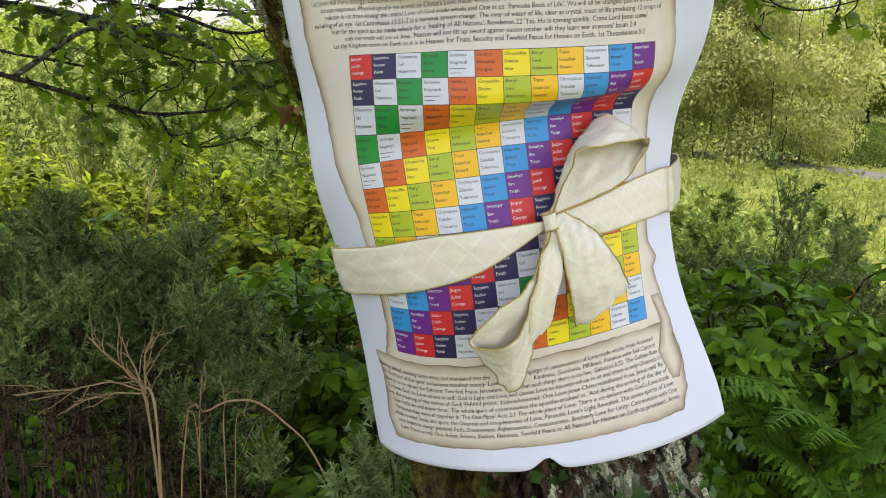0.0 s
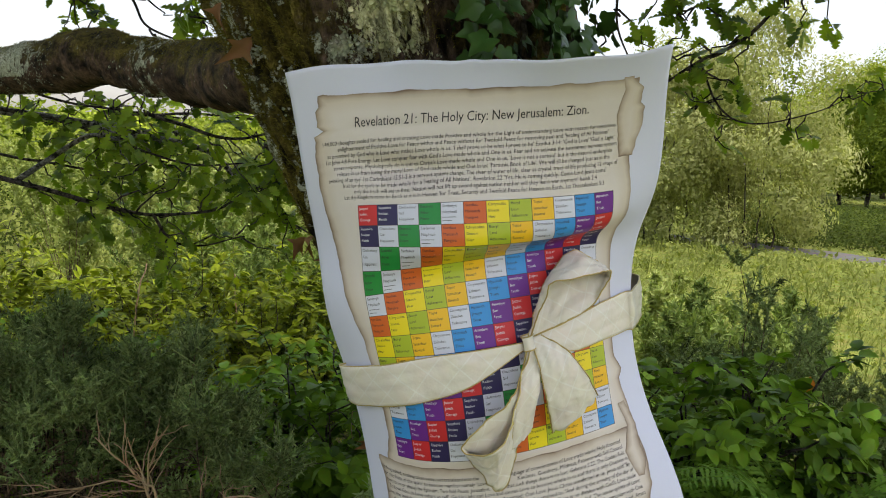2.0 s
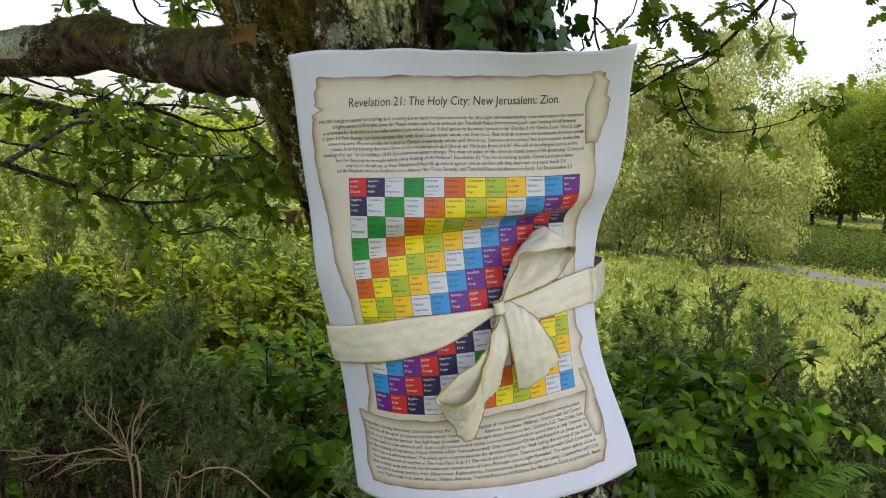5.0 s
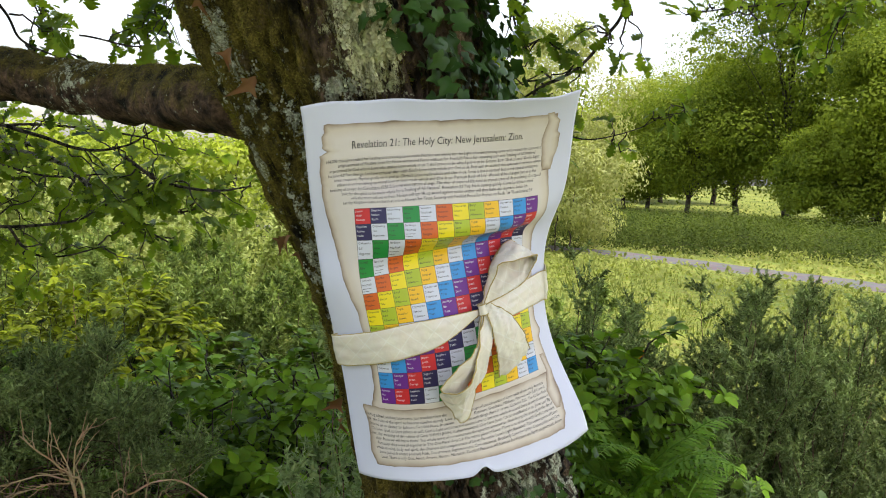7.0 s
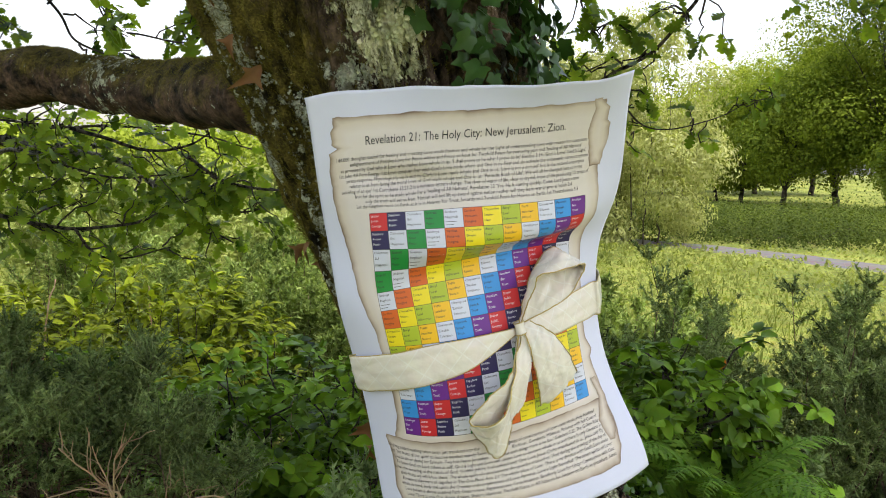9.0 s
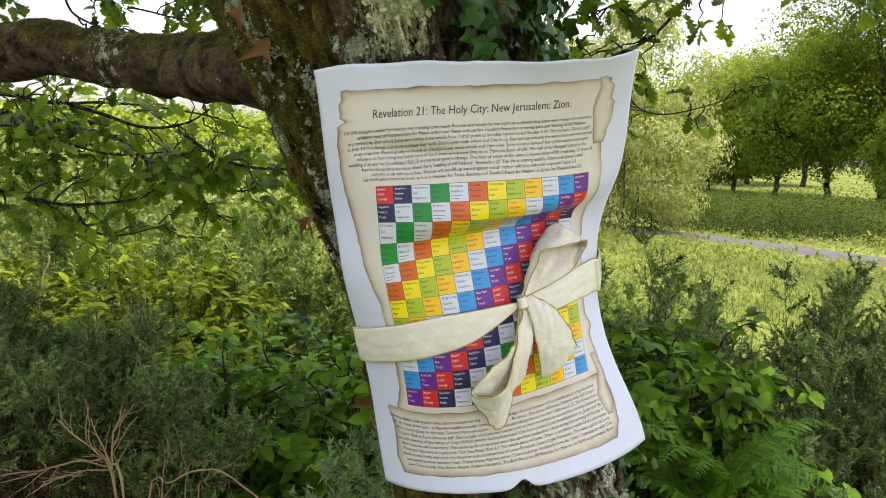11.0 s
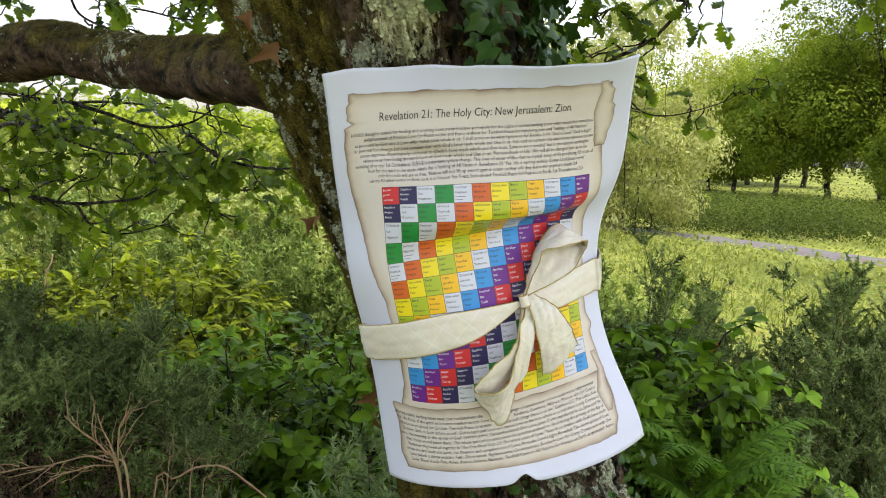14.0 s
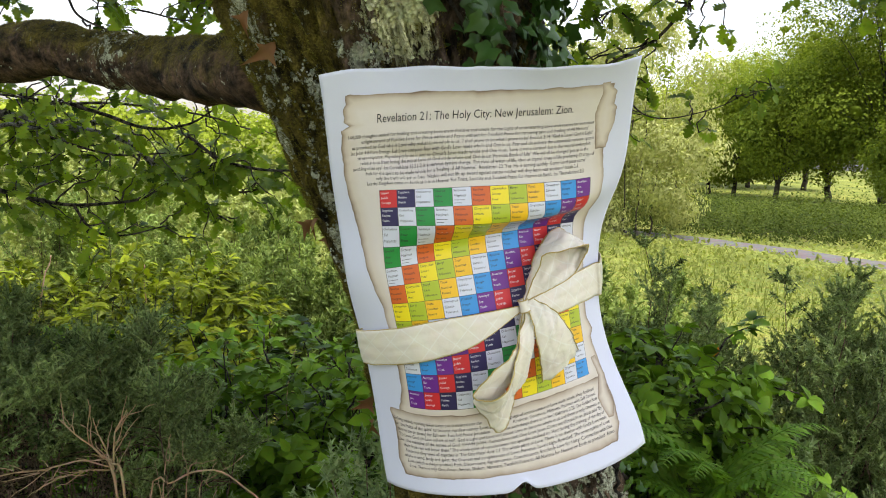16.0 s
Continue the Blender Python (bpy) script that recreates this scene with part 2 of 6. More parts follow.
def parchment_material():
    """The printed parchment: cream, with brown staining that thickens towards its ragged printed rim."""
    m, n, l, p = material("printed_parchment")
    rim = n.new("ShaderNodeAttribute")
    rim.attribute_name = "rim"
    v = object_coords(n, l)
    cloud = noise_node(n, l, 26.0, 5.0, v)
    shift = n.new("ShaderNodeMath")
    shift.operation = "MULTIPLY_ADD"
    l.new(cloud.outputs["Fac"], shift.inputs[0])
    shift.inputs[1].default_value = 0.5
    l.new(rim.outputs["Fac"], shift.inputs[2])
    r = ramp(n, [(0.22, (0.20, 0.14, 0.10)), (0.36, (0.42, 0.335, 0.265)), (0.6, (0.63, 0.55, 0.475)), (0.95, (0.68, 0.615, 0.57))])
    l.new(shift.outputs[0], r.inputs["Fac"])
    l.new(r.outputs["Color"], p.inputs["Base Color"])
    p.inputs["Roughness"].default_value = 0.5
    p.inputs["Specular IOR Level"].default_value = 0.3
    return m


PARCHMENT = parchment_material()
INK = plain("black_ink", (0.035, 0.030, 0.035), 0.5)
WHITE_INK = plain("white_ink", (0.75, 0.74, 0.78), 0.5)
INKS = [plain("print_" + k, c, 0.42, 0.05, 800.0, 0.4) for k, c in (
    ("red", (0.62, 0.030, 0.035)), ("navy", (0.030, 0.022, 0.095)), ("white", (0.645, 0.655, 0.755)),
    ("green", (0.020, 0.26, 0.050)), ("white", (0.645, 0.655, 0.755)), ("orange", (0.66, 0.130, 0.022)),
    ("yellow", (0.84, 0.68, 0.010)), ("lime", (0.42, 0.50, 0.028)), ("amber", (0.86, 0.50, 0.012)),
    ("white", (0.645, 0.655, 0.755)), ("blue", (0.045, 0.29, 0.70)), ("purple", (0.155, 0.025, 0.26)))]


def ribbon_material():
    """Cream satin with faint woven diamonds."""
    m, n, l, p = material("cream_satin_ribbon")
    uv = n.new("ShaderNodeUVMap")
    mp = n.new("ShaderNodeMapping")
    mp.inputs["Rotation"].default_value = (0, 0, radians(45))
    mp.inputs["Scale"].default_value = (60, 60, 60)
    l.new(uv.outputs["UV"], mp.inputs["Vector"])
    weave = n.new("ShaderNodeTexBrick")
    weave.offset = 0.0
    weave.inputs["Scale"].default_value = 1.0
    weave.inputs["Brick Width"].default_value = 1.0
    weave.inputs["Row Height"].default_value = 1.0
    weave.inputs["Mortar Size"].default_value = 0.035
    weave.inputs["Color1"].default_value = (0.83, 0.765, 0.655, 1)
    weave.inputs["Color2"].default_value = (0.81, 0.745, 0.635, 1)
    weave.inputs["Mortar"].default_value = (0.86, 0.82, 0.73, 1)
    l.new(mp.outputs["Vector"], weave.inputs["Vector"])
    t = noise_node(n, l, 60.0, 4.0, object_coords(n, l))
    l.new(mix_colour(n, l, 0.25, weave.outputs["Color"], t.outputs["Color"], "SOFT_LIGHT"), p.inputs["Base Color"])
    p.inputs["Roughness"].default_value = 0.24
    p.inputs["Sheen Weight"].default_value = 0.3
    bump(n, l, t.outputs["Fac"], p, 0.35, 0.004)
    tr = n.new("ShaderNodeBsdfTranslucent")
    tr.inputs["Color"].default_value = (0.84, 0.76, 0.60, 1)
    mx = n.new("ShaderNodeMixShader")
    mx.inputs[0].default_value = 0.12
    l.new(p.outputs[0], mx.inputs[1])
    l.new(tr.outputs[0], mx.inputs[2])
    l.new(mx.outputs[0], n["Material Output"].inputs["Surface"])
    return m


RIBBON = ribbon_material()
GOLD = plain("gold_wire", (0.50, 0.38, 0.14), 0.3, 0.4, 900.0)
GOLD.node_tree.nodes["Principled BSDF"].inputs["Metallic"].default_value = 0.7


# ---- building tools ----
def build_mesh(name, V, F, mats, smooth=True, face_mats=None):
    """A mesh from vertex and face arrays; F is one array, or a list of arrays with 3 or 4 corners a face."""
    me = bpy.data.meshes.new(name)
    groups = [np.asarray(f) for f in (F if isinstance(F, list) else [F]) if len(f)]
    V = np.asarray(V, float)
    me.vertices.add(len(V))
    me.vertices.foreach_set("co", V.ravel())
    loops = np.concatenate([g.ravel() for g in groups]).astype(np.int32)
    sizes = np.concatenate([np.full(len(g), g.shape[1]) for g in groups])
    starts = np.concatenate([[0], np.cumsum(sizes)[:-1]]).astype(np.int32)
    me.loops.add(len(loops))
    me.loops.foreach_set("vertex_index", loops)
    me.polygons.add(len(sizes))
    me.polygons.foreach_set("loop_start", starts)
    if face_mats is not None:
        me.polygons.foreach_set("material_index", np.asarray(face_mats, np.int32))
    me.polygons.foreach_set("use_smooth", np.full(len(sizes), smooth))
    for m in mats if isinstance(mats, (list, tuple)) else [mats]:
        me.materials.append(m)
    me.update(calc_edges=True)
    me.validate()
    return me


def part(name, V, F, mats, parent=None, label="", kind="", smooth=True, face_mats=None):
    """One mesh object, under its thing where one is given."""
    ob = new(name, build_mesh(name, V, F, mats, smooth, face_mats))
    if parent is not None:
        ob.parent = parent
        ob.matrix_parent_inverse = parent.matrix_world.inverted()
    return tagged(ob, label=label, kind=kind)


def density(ob, name, values):
    """A number for each vertex, read by the materials."""
    ob.data.attributes.new(name, "FLOAT", "POINT").data.foreach_set("value", np.asarray(values, np.float32))


def thing(name, place, label, category, group="", kind=""):
    ob = new(name)
    ob.empty_display_size = 0.05
    ob.matrix_world = Matrix.Translation(place)
    return tagged(ob, label, category, group, kind)


def unit(a):
    return a / np.maximum(np.linalg.norm(a, axis=-1, keepdims=True), 1e-9)


def join(pieces):
    """Joins (V, F) pairs into one pair."""
    Vs, Fs, k = [], {}, 0
    for V, F in pieces:
        for f in F if isinstance(F, list) else [F]:
            f = np.asarray(f)
            if len(f):
                Fs.setdefault(f.shape[1], []).append(f + k)
        Vs.append(np.asarray(V, float))
        k += len(V)
    return np.concatenate(Vs), [np.concatenate(f) for f in Fs.values()]


def smooth_line(points, n):
    """n points of a smooth curve through the given ones."""
    P = np.asarray(points, float)
    Q = np.concatenate([[2 * P[0] - P[1]], P, [2 * P[-1] - P[-2]]])
    out = []
    for x in np.linspace(0, len(P) - 1 - 1e-6, n):
        i, t = int(x), x - int(x)
        a, b, c, d = Q[i:i + 4]
        out.append(0.5 * (2 * b + (c - a) * t + (2 * a - 5 * b + 4 * c - d) * t * t + (3 * b - a - 3 * c + d) * t ** 3))
    return np.array(out)


def frames_along(P):
    T = unit(np.gradient(P, axis=0))
    N = np.empty_like(P)
    a = np.cross(T[0], (0.3, 0.2, 0.93))
    N[0] = unit(a)
    for i in range(1, len(P)):
        N[i] = unit(N[i - 1] - T[i] * np.dot(N[i - 1], T[i]))
    return T, N, np.cross(T, N)


def tube(P, R, sides=6, relief=None):
    """A tube along points P with radii R; relief(angle, i, point) adds to the radius."""
    P = np.asarray(P, float)
    R = np.broadcast_to(np.asarray(R, float), (len(P),))
    T, N, B = frames_along(P)
    a = np.linspace(0, 2 * np.pi, sides, endpoint=False)
    ring = np.cos(a)[None, :, None] * N[:, None] + np.sin(a)[None, :, None] * B[:, None]
    rad = np.repeat(R[:, None], sides, 1)
    if relief is not None:
        for i in range(len(P)):
            for j in range(sides):
                rad[i, j] += relief(a[j], i, P[i] + ring[i, j] * R[i])
    V = (P[:, None] + ring * rad[..., None]).reshape(-1, 3)
    i, j = np.meshgrid(np.arange(len(P) - 1), np.arange(sides), indexing="ij")
    j2 = (j + 1) % sides
    F = np.stack([i * sides + j, i * sides + j2, (i + 1) * sides + j2, (i + 1) * sides + j], -1).reshape(-1, 4)
    tip = len(V)
    V = np.concatenate([V, P[:1], P[-1:]])
    k = np.arange(sides)
    caps = np.concatenate([np.stack([np.full(sides, tip), (k + 1) % sides, k], 1),
                           np.stack([np.full(sides, tip + 1), (len(P) - 1) * sides + k, (len(P) - 1) * sides + (k + 1) % sides], 1)])
    return V, [F, caps]


def leaf_shape(widths, fold=0.25, curl=0.25, ys=None):
    """A leaf of length 1 along y, with half-widths at even steps, folded along its midrib and curling down."""
    w = np.asarray(widths, float)
    y = np.linspace(0, 1, len(w)) if ys is None else np.asarray(ys, float)
    droop = -curl * y * y
    V = np.stack([np.stack([-w, y, droop + fold * w], 1), np.stack([0 * w, y, droop], 1), np.stack([w, y, droop + fold * w], 1)], 1).reshape(-1, 3)
    F = []
    for i in range(len(w) - 1):
        F += [(3 * i, 3 * i + 1, 3 * i + 4, 3 * i + 3), (3 * i + 1, 3 * i + 2, 3 * i + 5, 3 * i + 4)]
    return V, np.array(F)


def polar_leaf(lobes, fold=0.2, curl=0.3):
    """A palmate leaf: (angle in degrees from the tip, radius) round one half, mirrored; stalk at the origin."""
    pts = [(r * np.sin(radians(a)), 0.35 + r * np.cos(radians(a))) for a, r in lobes]
    right = [(x, y) for x, y in pts]
    left = [(-x, y) for x, y in reversed(pts[1:] if abs(lobes[0][0]) < 1e-6 else pts)]
    out = np.array(right + left)
    V = np.concatenate([[[0, 0.35, 0]], np.column_stack([out, fold * np.abs(out[:, 0]) - curl * out[:, 1] ** 2])])
    k = len(out)
    F = np.array([(0, 1 + i, 1 + (i + 1) % k) for i in range(k)])
    return V, F


def scatter(shape, pos, along, up, size):
    """Copies of a leaf shape, joined: each at pos, its length along `along`, its face towards `up`."""
    SV, SF = shape
    y = unit(np.asarray(along, float))
    z = np.asarray(up, float)
    z = unit(z - y * np.sum(z * y, -1, keepdims=True))
    x = np.cross(y, z)
    M = np.stack([x, y, z], 1) * np.broadcast_to(np.asarray(size, float), (len(y),))[:, None, None]
    V = np.einsum("vk,nkd->nvd", SV, M) + np.asarray(pos, float)[:, None]
    n = len(y)
    F = [(f[None] + (np.arange(n) * len(SV))[:, None, None]).reshape(-1, f.shape[1]) for f in (SF if isinstance(SF, list) else [SF])]
    return V.reshape(-1, 3), F


def random_ways(n, r):
    return unit(r.normal(size=(n, 3)))


OAK = leaf_shape([0.015, 0.03, 0.12, 0.155, 0.08, 0.20, 0.235, 0.11, 0.26, 0.30, 0.15, 0.23, 0.24, 0.12, 0.13, 0.0], 0.22, 0.18,
                 [0, 0.10, 0.16, 0.24, 0.31, 0.37, 0.45, 0.52, 0.57, 0.67, 0.73, 0.77, 0.85, 0.90, 0.95, 1.0])
OVATE = leaf_shape([0.02, 0.24, 0.33, 0.27, 0.15, 0.0], 0.3, 0.3)
NARROW = leaf_shape([0.03, 0.22, 0.18, 0.0], 0.35, 0.35, [0, 0.33, 0.68, 1.0])
SERRATE = leaf_shape([0.02, 0.24, 0.33, 0.27, 0.21, 0.0], 0.25, 0.3, [0, 0.18, 0.45, 0.52, 0.78, 1.0])
RHOMB = (np.array([[0, 0, 0], [-0.33, 0.5, 0.08], [0, 1, -0.1], [0.33, 0.5, 0.08]], float), np.array([[0, 3, 2, 1]]))
LONG = (np.array([[0, 0, 0], [-0.12, 0.5, 0.03], [0, 1, -0.12], [0.12, 0.5, 0.03]], float), np.array([[0, 3, 2, 1]]))
PRICKLE = (np.array([[-0.19, 0, 0], [0.19, 0, 0], [0, 1, 0]], float), np.array([[0, 1, 2]]))
SPINE = (np.array([[-0.09, 0, 0], [0.09, 0, 0], [0, 1, 0]], float), np.array([[0, 1, 2]]))
BLADE = (np.array([[-0.02, 0, 0], [0.02, 0, 0], [0.014, 0.55, -0.03], [-0.014, 0.55, -0.03], [0, 1, -0.2]], float), [np.array([[0, 1, 2, 3]]), np.array([[3, 2, 4]])])
IVY = polar_leaf([(0, 0.66), (14, 0.51), (32, 0.40), (47, 0.48), (60, 0.53), (74, 0.44), (95, 0.36), (118, 0.42), (134, 0.43), (160, 0.32), (178, 0.16)], 0.25, 0.35)
WITHERED = polar_leaf([(0, 0.7), (20, 0.33), (48, 0.26), (66, 0.5), (90, 0.2), (150, 0.22), (178, 0.3)], 0.7, 0.6)
PINNA = leaf_shape([0.02, 0.13, 0.05, 0.13, 0.045, 0.11, 0.04, 0.08, 0.02, 0.0], 0.1, 0.25)
FLAKE = polar_leaf([(0, 0.5), (45, 0.4), (75, 0.55), (120, 0.4), (165, 0.5)], 0.35, -0.3)


# ---- ground and path ----
def rise(x, y):
    """Height of the ground."""
    far = np.hypot(x, y)
    return 0.05 * np.sin(x * 0.31 + 1.0) * np.cos(y * 0.23) * np.clip((far - 3) / 10, 0, 1) + 0.028 * np.clip(far - 48, 0, 45)


def make_ground():
    r = np.concatenate([np.linspace(0, 60, 121), 60 * 1.09 ** np.arange(1, 45)])
    a = np.linspace(0, 2 * np.pi, 180, endpoint=False)
    R, A = np.meshgrid(r, a, indexing="ij")
    X, Y = R * np.cos(A), R * np.sin(A)
    V = np.stack([X, Y, rise(X, Y)], -1).reshape(-1, 3)
    i, j = np.meshgrid(np.arange(len(r) - 1), np.arange(180), indexing="ij")
    j2 = (j + 1) % 180
    F = np.stack([i * 180 + j, (i + 1) * 180 + j, (i + 1) * 180 + j2, i * 180 + j2], -1).reshape(-1, 4)
    tagged(part("ground", V, F, GROUND), "rough green meadow ground reaching the horizon", "ground", kind="structure")


make_ground()


def strip(name, line, width, z, mat, label, category):
    P = smooth_line(line, 60)
    T = unit(np.gradient(P, axis=0))
    S = np.stack([-T[:, 1], T[:, 0]], 1)
    cols = np.linspace(-1, 1, 7)
    wob = 1 + 0.12 * np.sin(np.arange(60) * 0.9)[:, None] * np.sign(cols)[None]
    XY = P[:, None] + S[:, None] * (cols[None] * wob * width / 2)[..., None]
    Z = rise(XY[..., 0], XY[..., 1]) + z * (1 - cols[None] ** 4)
    V = np.concatenate([XY, Z[..., None]], -1).reshape(-1, 3)
    i, j = np.meshgrid(np.arange(59), np.arange(6), indexing="ij")
    F = np.stack([i * 7 + j, i * 7 + j + 1, (i + 1) * 7 + j + 1, (i + 1) * 7 + j], -1).reshape(-1, 4)
    tagged(part(name, V, F, mat), label, category, kind="structure")


PATH_LINE = [(14.5, 3.0), (11.0, 8.0), (8.9, 11.8), (7.6, 14.8), (6.3, 16.6), (4.0, 18.6), (-3.0, 22.0)]
strip("path", PATH_LINE, 1.05, 0.04, GRAVEL, "grey gravel footpath crossing the meadow", "path")

# ---- the oak: trunk, limb, moss, lichen, ivy, twigs ----
TRUNK_Z = np.array([-0.1, 0.25, 0.6, 0.9, 1.16, 1.35, 1.44, 1.55, 1.65, 1.78, 2.0, 2.4, 3.0, 3.8])
TRUNK_X = np.array([0.36, 0.30, 0.22, 0.145, 0.075, 0.018, -0.015, -0.055, -0.087, -0.125, -0.17, -0.21, -0.22, -0.2])
TRUNK_R = np.array([0.24, 0.19, 0.16, 0.14, 0.130, 0.123, 0.130, 0.146, 0.172, 0.185, 0.18, 0.16, 0.14, 0.10])
TRUNK_Y = np.array([0.17, 0.17, 0.165, 0.162, 0.160, 0.160, 0.162, 0.163, 0.176, 0.18, 0.18, 0.19, 0.2, 0.25])


def trunk_at(a, z):
    """A point of the bark: angle a (0 faces the poster side, positive to the right), height z."""
    x, y, r = (np.interp(z, TRUNK_Z, q) for q in (TRUNK_X, TRUNK_Y, TRUNK_R))
    low = noise.noise(Vector((math.sin(a) * 1.6, math.cos(a) * 1.6, z * 3.0)))
    furrow = noise.noise(Vector((math.sin(a) * 9.0, math.cos(a) * 9.0, z * 9.0 + 5)))
    plate = abs(noise.noise(Vector((math.sin(a) * 17.0 + 3, math.cos(a) * 17.0, z * 13.0))))
    grain = noise.noise(Vector((math.sin(a) * 45.0, math.cos(a) * 45.0, z * 50.0)))
    scale = abs(noise.noise(Vector((math.sin(a) * 30.0 + 9, math.cos(a) * 30.0, z * 24.0))))
    r = r * (1 + 0.06 * low) + 0.007 * furrow - 0.014 * max(0, 0.25 - plate) / 0.25 - 0.007 * max(0, 0.22 - scale) / 0.22 + 0.004 * grain
    return np.array([x + r * math.sin(a), y - r * math.cos(a), z])


def trunk_normal(a, z):
    e = 0.02
    da, dz = trunk_at(a + e, z) - trunk_at(a - e, z), trunk_at(a, z + e) - trunk_at(a, z - e)
    n = np.cross(da, dz)
    return n / np.linalg.norm(n)


oak = thing("oak_tree", (0.36, 0.16, 0.0), "leaning oak with mossy lichen-covered bark and ivy", "tree")


def make_trunk():
    zs = np.concatenate([np.linspace(-0.1, 0.98, 36), np.linspace(0.99, 1.90, 300), np.linspace(1.93, 3.8, 44)])
    na = 184
    turn = np.linspace(-math.pi, math.pi, na, endpoint=False)
    turn = turn - 0.5 * np.sin(turn)
    V = np.array([trunk_at(a, z) for z in zs for a in turn])
    i, j = np.meshgrid(np.arange(len(zs) - 1), np.arange(na), indexing="ij")
    j2 = (j + 1) % na
    F = np.stack([i * na + j, i * na + j2, (i + 1) * na + j2, (i + 1) * na + j], -1).reshape(-1, 4)
    ob = part("trunk", V, F, BARK, oak, "rough brown oak bark with moss")
    A, Z = (q.ravel() for q in np.meshgrid(turn, zs))
    density(ob, "grey_lichen", 0.55 * zone_density(A, Z, GREY_ZONES))
    density(ob, "yellow_lichen", 0.85 * zone_density(A, Z, YELLOW_ZONES))
    density(ob, "moss", 0.98 - 0.30 * np.clip(A + 0.6, 0, 2) - 0.75 * zone_density(A, Z, [(0.12, 1.72, 0.5, 0.16)]) - 0.9 * zone_density(A, Z, [(0.4, 1.1, 1.1, 0.18)]))


def zone_density(A, Z, zones):
    return np.max([1.25 * np.exp(-(((A - a) / da) ** 2 + ((Z - z) / dz) ** 2)) for a, z, da, dz in zones], 0)


# where lichen grows on the bark: angle, height, half-width in angle, half-height
YELLOW_ZONES = [(0.02, 1.66, 0.22, 0.066), (-0.05, 1.79, 0.26, 0.05)]
GREY_ZONES = [(-0.98, 1.64, 0.15, 0.08), (-1.10, 1.74, 0.16, 0.07), (-0.62, 1.52, 0.13, 0.08), (-0.85, 1.44, 0.22, 0.09), (-0.22, 1.602, 0.16, 0.02), (-0.12, 1.755, 0.18, 0.03),
              (-1.0, 1.38, 0.25, 0.08), (-1.3, 1.55, 0.15, 0.07), (0.35, 1.15, 0.5, 0.10), (0.85, 1.15, 0.45, 0.1), (-0.3, 1.12, 0.3, 0.05)]
make_trunk()

LIMB = smooth_line([(-0.05, 0.17, 1.585), (-0.16, 0.20, 1.59), (-0.24, 0.29, 1.603), (-0.34, 0.49, 1.619), (-0.47, 0.65, 1.636),
                    (-0.60, 0.78, 1.660), (-0.73, 0.90, 1.652), (-0.95, 1.08, 1.652), (-1.35, 1.35, 1.69), (-1.9, 1.6, 1.85)], 150)
LIMB_R = np.interp(np.linspace(0, 1, 150), [0, 0.2, 0.3, 0.5, 0.58, 0.66, 0.75, 1.0], [0.052, 0.040, 0.041, 0.042, 0.047, 0.046, 0.043, 0.034])


def limb_relief(a, i, p):
    q = Vector(p)
    return 0.007 * noise.noise(q * 14) + 0.004 * noise.noise(q * 45) + 0.0015 * noise.noise(q * 120)


limb_mesh = tube(LIMB, LIMB_R, 60, limb_relief)
limb = part("limb", *limb_mesh, LIMB_BARK, oak, "thick mossy limb growing sideways")
LIMB_UP = unit(limb_mesh[0][:-2].reshape(150, 60, 3) - LIMB[:, None])[..., 2].ravel()
density(limb, "moss", np.append(0.40 + 0.65 * LIMB_UP, [0, 0]))
along = np.repeat(np.arange(150), 60)
density(limb, "grey_lichen", np.append(0.85 * np.exp(-((along - 106) / 9.0) ** 2) * (LIMB_UP > -0.4) + 0.45 * np.exp(-((along - 60) / 5.0) ** 2), [0, 0]))
density(limb, "yellow_lichen", np.zeros(len(along) + 2))


def make_moss():
    """Short moss tufts on the shaded bark and along the top of the limb."""
    r = np.random.default_rng(21)
    pos, nor = [], []
    while len(pos) < 70000:
        a, z = r.uniform(-1.7, 0.35), r.uniform(1.25, 1.88)
        thick = noise.noise(Vector((a * 4, z * 9, 2.0))) + 0.5 * noise.noise(Vector((a * 11, z * 26, 4.0)))
        if thick + 0.35 * (-a) - 0.05 + 0.2 * (z > 1.5) < r.uniform(-0.1, 0.45):
            continue
        pos.append(trunk_at(a, z))
        nor.append(unit(np.array([math.sin(a), -math.cos(a), 0.1])))
    T, N, B = frames_along(LIMB)
    V = limb_mesh[0][:150 * 60].reshape(150, 60, 3)
    while len(pos) < 104000:
        i, j = r.integers(3, 140), r.integers(0, 60)
        n = unit(V[i, j] - LIMB[i])
        if n[2] < r.uniform(0.1, 0.8):
            continue
        w = r.uniform(0, 1, 2)
        pos.append(V[i, j] * (1 - w[0]) + V[i + 1, j] * w[0] + (V[i, (j + 1) % 60] - V[i, j]) * w[1])
        nor.append(n)
    pos, nor = np.array(pos), np.array(nor)
    way = nor + 0.7 * random_ways(len(pos), r) + np.array([0, 0, 0.15])
    V, F = scatter(SPINE, pos - 0.001 * nor, way, random_ways(len(pos), r), r.uniform(0.0022, 0.0052, len(pos)))
    part("moss", V, F, MOSS, oak, "olive brown moss tufts", kind="stuff", smooth=False)


make_moss()


